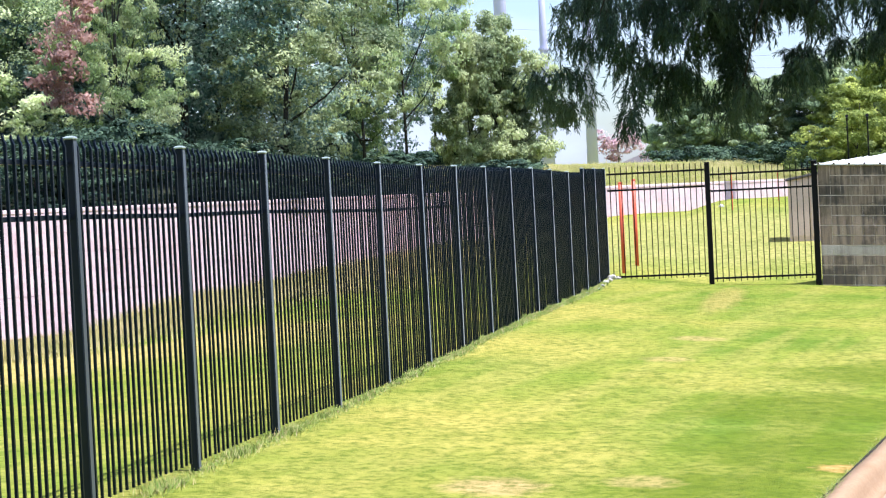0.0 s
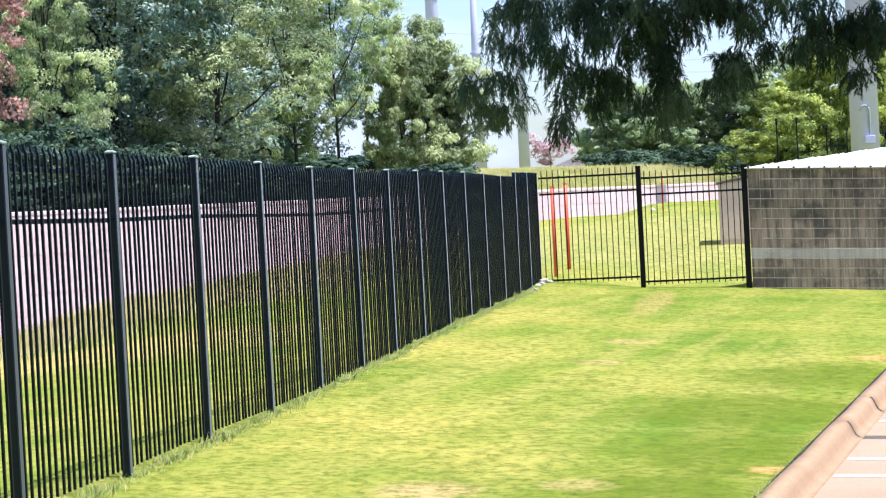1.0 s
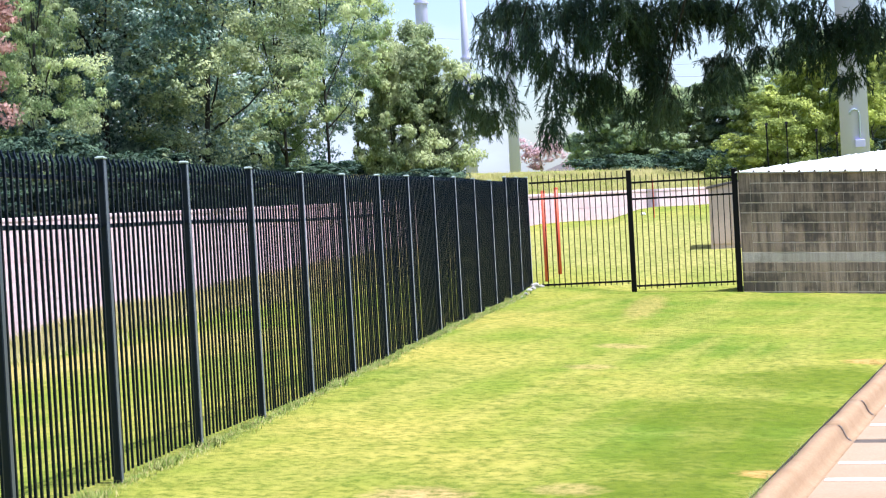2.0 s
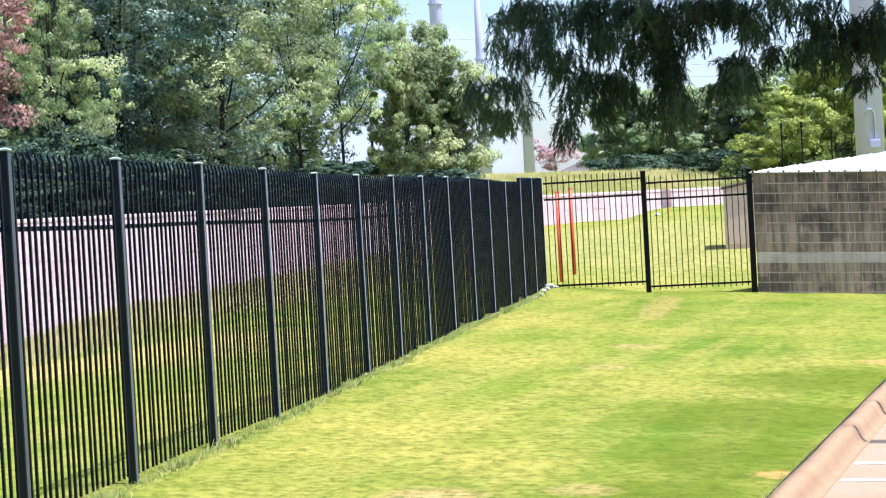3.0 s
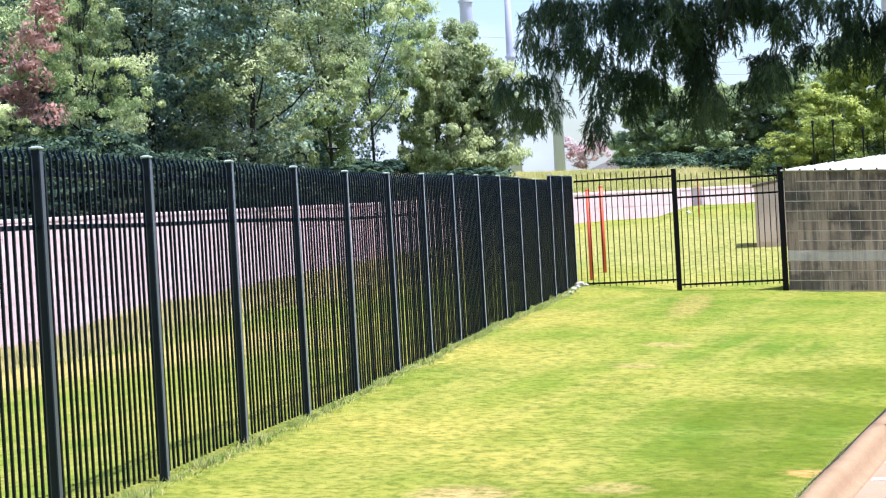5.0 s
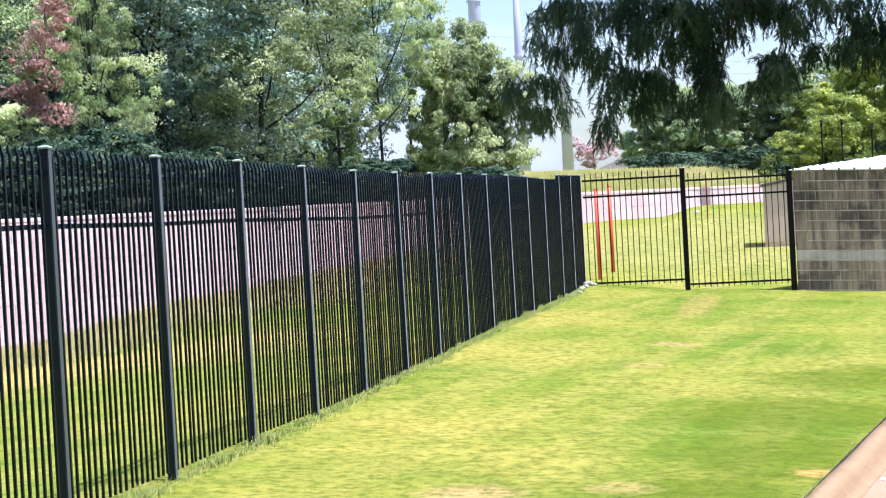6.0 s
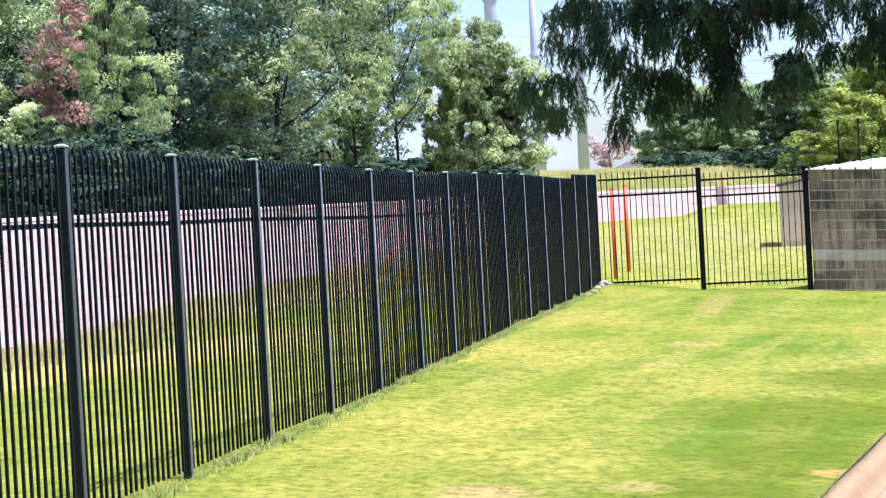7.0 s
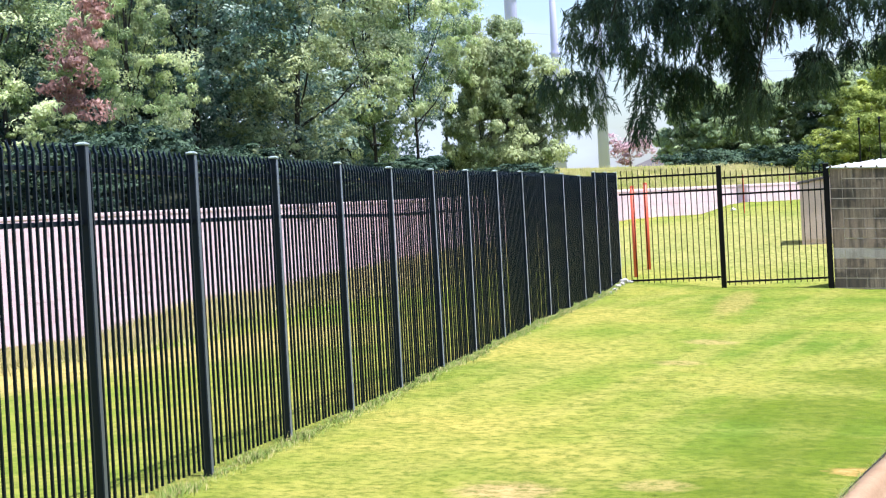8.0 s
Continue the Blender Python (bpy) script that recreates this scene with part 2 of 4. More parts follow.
# the crowns' sunlit and shaded tones are part of these leaf colours
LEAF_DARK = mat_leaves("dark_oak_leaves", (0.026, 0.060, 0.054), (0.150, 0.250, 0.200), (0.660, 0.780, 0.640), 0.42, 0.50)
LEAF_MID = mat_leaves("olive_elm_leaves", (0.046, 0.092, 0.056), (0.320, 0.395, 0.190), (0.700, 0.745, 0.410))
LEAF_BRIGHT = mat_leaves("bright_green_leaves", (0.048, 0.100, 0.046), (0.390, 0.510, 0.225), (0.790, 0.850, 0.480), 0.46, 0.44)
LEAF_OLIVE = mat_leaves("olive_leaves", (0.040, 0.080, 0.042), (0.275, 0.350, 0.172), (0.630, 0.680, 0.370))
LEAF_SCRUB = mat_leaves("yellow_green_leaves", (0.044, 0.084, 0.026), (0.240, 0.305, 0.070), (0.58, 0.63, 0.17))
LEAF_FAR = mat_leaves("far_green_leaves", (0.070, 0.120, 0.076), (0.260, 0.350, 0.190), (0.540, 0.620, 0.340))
# bush leaves this dark carry the shade below the trees in their colour
LEAF_SHADE = mat_leaves("shade_dark_leaves", (0.010, 0.025, 0.019), (0.036, 0.072, 0.048), (0.110, 0.170, 0.095), 0.2)
DARK_BARK = mat_bark("dark_bark", (0.012, 0.012, 0.010), (0.035, 0.032, 0.026))
LEAF_DEAD = mat_leaves("dead_brown_leaves", (0.200, 0.110, 0.092), (0.470, 0.270, 0.225), (0.660, 0.430, 0.370))
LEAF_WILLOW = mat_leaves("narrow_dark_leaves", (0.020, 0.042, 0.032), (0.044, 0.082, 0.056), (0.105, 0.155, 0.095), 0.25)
LEAF_PINK = mat_leaves("pink_blossom", (0.42, 0.24, 0.26), (0.60, 0.40, 0.43), (0.70, 0.54, 0.56))
BANK_GRASS = mat_leaves("bank_grass", (0.30, 0.29, 0.10), (0.44, 0.41, 0.16), (0.58, 0.50, 0.25))
STRAW = mat_leaves("tall_dry_grass", (0.26, 0.26, 0.08), (0.48, 0.42, 0.16), (0.62, 0.52, 0.27))


# ---------------------------------------------------------------- mesh helpers
def finish(name, bm, material, smooth=False):
    me = bpy.data.meshes.new(name)
    bm.to_mesh(me)
    bm.free()
    if material:
        me.materials.append(material)
    if smooth:
        me.shade_smooth()
    return me


def part(name, bm, material, parent, label="", smooth=False):
    """Link a bmesh, or a mesh already made, as one object under a thing or a part."""
    me = bm if isinstance(bm, bpy.types.Mesh) else finish(name, bm, material, smooth)
    ob = new(name, me)
    ob.parent = parent
    if label:
        ob["label"] = label
    return ob


def put(ob, x=0, y=0, z=0, rx=0, ry=0, rz=0):
    ob.matrix_basis = pose(x, y, z, rx, ry, rz)
    return ob


def thing(name, m, label, category, group="", kind=""):
    ob = new(name)
    ob.matrix_basis = m
    return tagged(ob, label, category, group, kind)


def box(bm, lo, hi, bevel=0.0):
    c = [(a + b) / 2 for a, b in zip(lo, hi)]
    s = [b - a for a, b in zip(lo, hi)]
    r = bmesh.ops.create_cube(bm, size=1, matrix=Matrix.Translation(c) @ Matrix.Diagonal((*s, 1)))
    if bevel:
        edges = list({e for v in r["verts"] for e in v.link_edges})
        bmesh.ops.bevel(bm, geom=edges, offset=bevel, segments=1, affect="EDGES")
    return bm


def tube(bm, pts, radii, sides=8):
    """A tapered round limb along points."""
    rings = []
    for i, p in enumerate(pts):
        p = Vector(p)
        d = (Vector(pts[min(i + 1, len(pts) - 1)]) - Vector(pts[max(i - 1, 0)])).normalized()
        a = d.orthogonal().normalized()
        b = d.cross(a)
        rings.append([bm.verts.new(p + radii[i] * (math.cos(2 * math.pi * k / sides) * a + math.sin(2 * math.pi * k / sides) * b)) for k in range(sides)])
    for r0, r1 in zip(rings, rings[1:]):
        for k in range(sides):
            bm.faces.new((r0[k], r0[(k + 1) % sides], r1[(k + 1) % sides], r1[k]))
    bm.faces.new(rings[0][::-1])
    bm.faces.new(rings[-1])
    return bm


def mesh_arrays(name, verts, faces, material):
    """A mesh from arrays of vertices and equal-sided faces."""
    me = bpy.data.meshes.new(name)
    n, k = faces.shape
    me.vertices.add(len(verts))
    me.vertices.foreach_set("co", np.asarray(verts, dtype=np.float32).ravel())
    me.loops.add(n * k)
    me.loops.foreach_set("vertex_index", faces.astype(np.int32).ravel())
    me.polygons.add(n)
    me.polygons.foreach_set("loop_start", np.arange(0, n * k, k, dtype=np.int32))
    me.materials.append(material)
    me.update(calc_edges=True)
    me.validate()
    return me


def leaf_cloud(name, rng, centres, normals, length, width, material, droop=0.0):
    """One rhombic leaf, bent along its rib, at each centre, facing roughly along its normal."""
    n = len(centres)
    nn = normals + rng.normal(0, 0.42, (n, 3))
    nn /= np.linalg.norm(nn, axis=1)[:, None]
    a = np.cross(nn, rng.normal(0, 1, (n, 3)))
    a[:, 2] -= droop
    a /= np.linalg.norm(a, axis=1)[:, None]
    b = np.cross(nn, a)
    b /= np.linalg.norm(b, axis=1)[:, None]
    s = rng.uniform(0.65, 1.35, (n, 1))
    L, W = length * s, width * s
    v = np.stack([centres - a * L / 2, centres + b * W / 2 + nn * W * 0.2, centres + a * L / 2, centres - b * W / 2 + nn * W * 0.2], 1).reshape(-1, 3)
    return mesh_arrays(name, v, np.arange(4 * n).reshape(n, 4), material)


# ---------------------------------------------------------------- the lie of the land
FENCE_X, GATE_Y = -4.68, 38.1
KERB_A, KERB_B = Vector((-0.15, 12.9)), Vector((1.2, 21.3))        # grass edge of the kerb
KERB_D = (KERB_B - KERB_A).normalized()
KERB_N = Vector((KERB_D.y, -KERB_D.x))
WALL_A, WALL_B = Vector((-15.2, 34.3)), Vector((-5.6, 56.2))        # foot of the stone retaining wall
WALL_D = (WALL_B - WALL_A).normalized()
WALL_N = Vector((WALL_D.y, -WALL_D.x))                              # towards the lawn


def smooth(a, b, v):
    t = min(1.0, max(0.0, (v - a) / (b - a)))
    return t * t * (3 - 2 * t)


def land(x, y):
    """Height of the ground."""
    z = -0.045 + 0.10 * smooth(16, 29, y) + 0.09 * smooth(35, 38, y) * smooth(-2.5, -4.6, x)
    if x > FENCE_X:
        z -= 0.055 * min(x - FENCE_X, 9) * (1 - smooth(38.5, 46, y))
    else:
        z -= 0.022 * min(FENCE_X - x, 12) * (1 - smooth(38, 48, y))
    if x < -9:
        u = (Vector((x, y)) - WALL_A).dot(WALL_D)
        z += smooth(-9, -13, x) * (0.10 - 0.45 * (1 - smooth(-1.0, 4.0, u)))
    z += 0.070 * max(0, min(y, 54.5) - 38.6) + 0.36 * smooth(-4.6, -3.2, x) * smooth(50, 57, y)
    z += 0.025 * noise.noise((x * 0.6, y * 0.6, 0)) + 0.012 * noise.noise((x * 2.1, y * 2.1, 4))
    return z


def wall_side(x, y):
    return (Vector((x, y)) - WALL_A).dot(WALL_N)


def kerb_side(x, y):
    return (Vector((x, y)) - KERB_A).dot(KERB_N)


def ground_z(x, y):
    z = land(x, y)
    k = kerb_side(x, y)
    if k > 0.10 and 10.0 < y < 37.2:
        z -= 0.45 * smooth(0.10, 0.16, k) * smooth(10.0, 10.6, y) * (1 - smooth(36.6, 37.2, y))
    return z


def axis(fine0, fine1, step, far):
    """Grid lines: close within a stretch, ever wider out to the horizon."""
    v = list(np.arange(fine0, fine1 + 1e-6, step))
    s, a, b = step, fine0, fine1
    while b < far:
        s *= 1.35
        b += s
        a -= s
        v = [a] + v + [b]
    return np.array(v)


def build_ground():
    xs, ys = axis(-9, 7, 0.22, 2500), axis(8, 62, 0.3, 2500)
    verts = np.array([(x, y, ground_z(x, y)) for y in ys for x in xs])
    nx = len(xs)
    i = np.arange(len(ys) - 1)[:, None] * nx + np.arange(nx - 1)[None, :]
    i = i.ravel()
    me = mesh_arrays("ground", verts, np.stack([i, i + 1, i + nx + 1, i + nx], 1), TURF)
    me.shade_smooth()
    return tagged(new("ground", me), "mown green and straw-yellow lawn, patchy and dry", "lawn", kind="structure")


build_ground()


def build_bank(shaded):
    """The higher ground that the stone wall holds back."""
    rows = []
    us = np.concatenate([np.arange(-30, 16, 2.0), [16.0]]) if shaded else np.concatenate([np.arange(16, 60, 2.0), np.arange(60, 200, 14.0)])
    ds = [0.2, 1, 2.5, 4, 6, 9, 14, 22, 40, 80, 160]
    for u in us:
        for d in ds:
            p = WALL_A + WALL_D * u - WALL_N * d
            z = 2.02 + 1.1 * smooth(0, 9, d) + 0.06 * noise.noise((u * 0.4, d * 0.5, 2))
            rows.append((p.x, p.y, z))
    n = len(ds)
    i = (np.arange(len(us) - 1)[:, None] * n + np.arange(n - 1)[None, :]).ravel()
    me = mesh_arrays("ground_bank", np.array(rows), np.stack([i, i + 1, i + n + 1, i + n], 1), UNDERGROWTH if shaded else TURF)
    tagged(new("ground_bank", me), "undergrowth above the wall, tree shade painted into its colour" if shaded else "grassy bank above the stone retaining wall", "bank", kind="structure")


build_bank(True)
build_bank(False)


# ---------------------------------------------------------------- stone retaining wall
def build_stone_wall():
    top, bottom, thick = 2.13, -0.9, 0.45
    wall = tagged(new("wall_stone"), "sunlit pinkish-white stone retaining wall behind the fence", "retaining wall", kind="structure")
    wall.matrix_basis = pose(WALL_A.x, WALL_A.y, 0, 0, 0, math.degrees(math.atan2(WALL_D.y, WALL_D.x)))
    core = box(bmesh.new(), (-16, 0.06, bottom), (60, thick, top - 0.02))
    part("core", core, LIMESTONE, wall)
    rng = random.Random(5)
    meshes = [finish("stone", box(bmesh.new(), (0.002, -d, 0.002), (1.098, 0.15, 0.397), 0.003), LIMESTONE) for d in (0.0, 0.003, 0.006)]
    for c in range(6):
        for k in range(50):
            x = -8.6 + 1.1 * k + 0.55 * (c % 2)
            put(part("stone", meshes[rng.randrange(3)], None, wall), x, 0, -0.36 + 0.40 * c)
    coping = box(bmesh.new(), (-16, -0.014, top - 0.09), (60, thick + 0.05, top), 0.015)
    part("coping", coping, LIMESTONE, wall)


build_stone_wall()


# ---------------------------------------------------------------- kerb and paving
def kerb_pose():
    return pose(KERB_A.x, KERB_A.y, 0, 0, 0, math.degrees(math.atan2(KERB_D.y, KERB_D.x)))


KERB_Z = -0.285


def build_kerb():
    """Along +x: the kerb; -y: towards the paving."""
    prof = [(0.0, -0.35), (0.0, 0.0), (-0.085, 0.003), (-0.112, -0.006), (-0.134, -0.026), (-0.150, -0.056), (-0.166, -0.094), (-0.184, -0.124), (-0.210, -0.143), (-0.240, -0.149), (-0.240, -0.35)]
    kerb = tagged(new("kerb"), "sunlit warm-toned concrete kerb with rounded face", "kerb", kind="structure")
    kerb.matrix_basis = kerb_pose()
    cuts = [-2.8, 4.0, 5.9, 9.0, 12.0, 15.0, 18.0, 21.0, 24.0]
    for a, b in zip(cuts, cuts[1:]):
        bm = bmesh.new()
        rings = []
        n = max(2, int((b - a) / 0.3))
        for k in range(n + 1):
            x = a + 0.02 + (b - a - 0.04) * k / n
            w = 0.006 * math.sin(x * 2.3)
            rings.append([bm.verts.new((x, y + w, z + KERB_Z)) for y, z in prof])
        for r0, r1 in zip(rings, rings[1:]):
            for j in range(len(prof)):
                bm.faces.new((r0[j], r1[j], r1[(j + 1) % len(prof)], r0[(j + 1) % len(prof)]))
        bm.faces.new(rings[0])
        bm.faces.new(rings[-1][::-1])
        bmesh.ops.recalc_face_normals(bm, faces=bm.faces)
        part("kerb_stone", bm, CONCRETE, kerb, smooth=True)
    # dark strip stands in for the shadow line between grass and kerb
    part("soil_edge", box(bmesh.new(), (-2.8, 0.0, KERB_Z - 0.2), (24, 0.026, KERB_Z), 0.004), GAP_SHADOW, kerb, "dark strip painted as the shadowed gap at the kerb")
    for c in cuts[1:-1]:
        bm = bmesh.new()
        ring = [[bm.verts.new((x, y - (0.003 if 3 <= i <= 8 else 0), z + KERB_Z - (-0.002 if 3 <= i <= 8 else 0.012))) for i, (y, z) in enumerate(prof)] for x in (c - 0.024, c + 0.024)]
        for j in range(len(prof)):
            bm.faces.new((ring[0][j], ring[1][j], ring[1][(j + 1) % len(prof)], ring[0][(j + 1) % len(prof)]))
        bmesh.ops.recalc_face_normals(bm, faces=bm.faces)
        part("joint", bm, JOINT, kerb, "dark joint filler")


build_kerb()


def build_paving():
    pav = tagged(new("pavement"), "pale concrete parking lot with dark joints", "pavement", kind="structure")
    pav.matrix_basis = kerb_pose()
    zt = KERB_Z - 0.147
    cuts = [-2.8, 4.0, 7.8, 11.6, 15.4, 19.0, 24.0]
    gap = 0.13
    for a, b in zip(cuts, cuts[1:]):
        for c, d in ((-0.244, -4.6), (-4.62, -8.6), (-8.62, -12.6)):
            part("slab", box(bmesh.new(), (a + gap, d, zt - 0.15), (b - gap, c, zt), 0.006), PAVING, pav)
    for a in cuts[1:-1]:
        part("joint", box(bmesh.new(), (a - gap, -12.6, zt - 0.1), (a + gap, -0.244, zt - 0.006)), FILLER, pav, "grey-brown joint filler")
    for k, x in enumerate((-0.95, 1.76, 2.65, 5.1, 6.6, 9.3, 12.0)):
        s = box(bmesh.new(), (x - 0.06, -5.6, zt + 0.001), (x + 0.06, -0.27, zt + 0.005))
        tagged(put(part("parking_stripe", s, STRIPE, None), *pav.matrix_basis.translation, 0, 0, math.degrees(math.atan2(KERB_D.y, KERB_D.x))), "white painted parking stripe on concrete", "road marking", "parking stripes", "structure")


build_paving()


# ---------------------------------------------------------------- black picket fence
BAY = 1.98
POST_Y = [10.94 + BAY * (k - 2) for k in range(15)] + [36.40, 38.02]
POST_TOP = [2.36, 2.36, 2.36, 2.34, 2.34, 2.32, 2.30, 2.30, 2.31, 2.32, 2.33, 2.335, 2.33, 2.31, 2.39, 2.40, 2.41]


def picket_mesh(w, height, tip, bend):
    """A square picket that hangs from its tip at z = 0; the pressed tip leans out and ends in a point."""
    bm = bmesh.new()
    h = w / 2
    levels = [(-height, 0, 1), (-tip, 0, 1), (-tip * 0.55, bend, 0.9), (-tip * 0.3, bend * 1.25, 0.8), (0, bend * 0.9, 0.12)]
    rings = [[bm.verts.new((sx * h * s + o, sy * h * s, z)) for sx, sy in ((-1, -1), (1, -1), (1, 1), (-1, 1))] for z, o, s in levels]
    for a, b in zip(rings, rings[1:]):
        for k in range(4):
            bm.faces.new((a[k], a[(k + 1) % 4], b[(k + 1) % 4], b[k]))
    bm.faces.new(rings[0][::-1])
    bm.faces.new(rings[-1])
    return bm


PICKET = finish("picket", picket_mesh(0.0174, 2.31, 0.065, -0.011), BLACK)
POST_MESH = finish("shaft", box(bmesh.new(), (-0.032, -0.032, -2.75), (0.032, 0.032, 0), 0.007), POST_BLACK)
_cap = box(bmesh.new(), (-0.037, -0.037, 0), (0.037, 0.037, 0.014), 0.004)
bmesh.ops.create_cone(_cap, cap_ends=True, segments=4, radius1=0.048, radius2=0.020, depth=0.008, matrix=Matrix.Translation((0, 0, 0.018)) @ Matrix.Rotation(math.pi / 4, 4, "Z"))
CAP_MESH = finish("cap", _cap, CAP)


def build_fence():
    rng = random.Random(11)
    fence = thing("picket_fence", pose(FENCE_X, 0, 0), "long black steel picket fence with pointed bent tips", "fence")
    for k, (y, zt) in enumerate(zip(POST_Y, POST_TOP)):
        post = put(part("post", POST_MESH, None, fence), 0, y, zt - 0.03, rng.uniform(-0.25, 0.25), rng.uniform(-0.2, 0.2), 0)
        part("cap", CAP_MESH, None, post)
    for k in range(len(POST_Y) - 1):
        y0, y1, z0, z1 = POST_Y[k], POST_Y[k + 1], POST_TOP[k], POST_TOP[k + 1]
        if k == 13:
            z1 = 2.315
        L = y1 - y0
        slope = math.degrees(math.atan2(z1 - z0, L))
        for dz in (-0.165, -0.50, -2.41):
            rail = box(bmesh.new(), (-0.016, 0.03, -0.016), (0.016, L - 0.03, 0.016), 0.003)
            put(part("rail", rail, BLACK, fence), -0.023, y0, z0 - 0.015 + dz, slope)
        n = round(L / 0.104) - 1
        for j in range(1, n + 1):
            yy = L * j / (n + 1)
            put(part("picket", PICKET, None, fence), rng.uniform(-0.001, 0.001), y0 + yy + rng.uniform(-0.007, 0.007), z0 - 0.015 + (z1 - z0) * yy / L, rng.uniform(-0.12, 0.12), rng.uniform(-0.1, 0.1))


build_fence()


# ---------------------------------------------------------------- gate across the end
def build_gate():
    rng = random.Random(3)
    picket = finish("picket", picket_mesh(0.018, 2.33, 0.05, 0.0), GATE_BLACK)
    gate = thing("picket_gate", pose(0, GATE_Y, 0), "closed black steel picket gate in two panels on grass", "gate")
    for x, z, w in ((-2.585, 2.39, 0.10), (-0.46, 2.31, 0.115)):
        post = put(part("post", box(bmesh.new(), (-w / 2, -w / 2, -2.9), (w / 2, w / 2, 0), 0.005), GATE_BLACK, gate), x, 0, z)
        part("cap", box(bmesh.new(), (-w / 2 - 0.006, -w / 2 - 0.006, 0), (w / 2 + 0.006, w / 2 + 0.006, 0.025), 0.008), GATE_BLACK, post)
    for x0, x1, dz in ((-4.63, -2.64, 0.0), (-2.53, -0.52, -0.108)):
        L = x1 - x0
        for z in (-0.155, -0.49, -2.262):
            put(part("rail", box(bmesh.new(), (0, -0.02, z - 0.02), (L, 0.02, z + 0.02), 0.003), GATE_BLACK, gate), x0, 0, 2.42 + dz)
        n = 16
        for j in range(n + 1):
            put(part("picket", picket, None, gate), x0 + 0.06 + (L - 0.12) * j / n, rng.uniform(-0.002, 0.002), 2.42 + dz + rng.uniform(-0.006, 0.006), 0, rng.uniform(-0.15, 0.15), 0)


build_gate()


# ---------------------------------------------------------------- block enclosure with a white roof
WALL_X, FALL = -0.39, -0.047


def build_enclosure():
    house = thing("block_enclosure", pose(WALL_X, GATE_Y - 0.02, -0.165), "grey stained concrete block enclosure with white metal roof", "enclosure")
    depth, width, high, t = 4.6, 7.0, 2.39, 0.19

    def sheared(lo, hi, bevel=0.0):
        bm = box(bmesh.new(), lo, hi, bevel)
        for v in bm.verts:
            v.co.z += FALL * v.co.x
        return bm

    front = part("front_wall", sheared((0.004, 0.004, -0.5), (width, t, high)), MORTAR, house)
    part("side_wall", sheared((0.012, t + 0.002, -0.5), (t, depth, high)), BLOCK, house)
    part("side_wall", sheared((width - t, t + 0.002, -0.5), (width, depth, high)), BLOCK, house)
    part("back_wall", sheared((t + 0.002, depth - t, -0.5), (width - t - 0.002, depth, high)), BLOCK, house)
    meshes = {}

    def lay(x, z, w, h, band, proud):
        key = (round(w, 3), round(h, 3), band)
        if key not in meshes:
            side = 0.0035
            meshes[key] = finish("block", sheared((side, 0, 0.008), (w - side, 0.15, h - 0.008), 0.002), BAND if band else BLOCK)
        part("block", meshes[key], None, front).matrix_basis = pose(x, -0.0006 * proud, z + FALL * x)

    course, quoin = 0.1992, 0.235
    rng = random.Random(17)
    # a stack of quoins at the corner, one or two courses high
    c = -1
    while c < 12:
        tall = 1 if c in (2, 3, 9) or c >= 11 else rng.choice((1, 2, 2))
        if c < 3:
            tall = 1
        lay(0.0, c * course, quoin, tall * course, c == 3, c % 4)
        c += tall
    # courses: every other one begins with a half block
    for c in range(-1, 12):
        x, first = quoin, True
        while x < width - 0.05:
            w = 0.2032 if first and c % 2 else (0.8128 if c == 3 else 0.4064)
            w = min(w, width - x)
            lay(x, c * course, w, course, c == 3, (c * 7 + int(x * 10)) % 5)
            x += w
            first = False
    # low hipped roof of white ribbed sheets
    zr, over, rise = high + 0.01, 0.06, 0.20

    def roof_z(x, y):
        return zr + FALL * x + 0.02 + rise * min(x + over, y + over, width + over - x, depth + over - y)

    roof = part("roof", bmesh.new(), WHITE_METAL, house, "white ribbed metal roof")
    bm = bmesh.new()
    a, b, c, d = (-over, -over), (width + over, -over), (width + over, depth + over), (-over, depth + over)
    m = (depth + 2 * over) / 2
    r0, r1 = (m - over, m - over), (width + over - m, m - over)
    for quad in ((a, b, r1, r0), (b, c, r1), (c, d, r0, r1), (d, a, r0)):
        top = [bm.verts.new((x, y, roof_z(x, y))) for x, y in quad]
        bm.faces.new(top)
    bmesh.ops.remove_doubles(bm, verts=bm.verts, dist=0.001)
    bmesh.ops.recalc_face_normals(bm, faces=bm.faces)
    bmesh.ops.solidify(bm, geom=list(bm.faces), thickness=0.02)
    part("sheet", bm, WHITE_METAL, roof)
    x = 0.02
    while x < width:
        run = min(x + over, width + over - x, m)
        bm = bmesh.new()
        vs = []
        for yy in (-over - 0.004, -over + run):
            z = roof_z(x, yy)
            for dx, dz in ((-0.025, 0.0), (-0.012, 0.015), (0.012, 0.015), (0.025, 0.0)):
                vs.append(bm.verts.new((x + dx, yy, z + dz)))
        for j in range(3):
            bm.faces.new((vs[j], vs[j + 1], vs[j + 5], vs[j + 4]))
        bm.faces.new(vs[:4])
        part("rib", bm, WHITE_METAL, roof)
        zz = roof_z(x, -over)
        part("rib_end", box(bmesh.new(), (x - 0.022, -over - 0.016, zz - 0.012), (x + 0.022, -over - 0.006, zz + 0.03), 0.004), FILLER, roof, "dark rib end")
        x += 0.30
    y = 0.25
    while y < depth:
        run = min(y + over, depth + over - y)
        bm = bmesh.new()
        vs = []
        for xx in (-over - 0.004, -over + run):
            z = roof_z(xx, y)
            for dy, dz in ((-0.025, 0.0), (-0.012, 0.015), (0.012, 0.015), (0.025, 0.0)):
                vs.append(bm.verts.new((xx, y + dy, z + dz)))
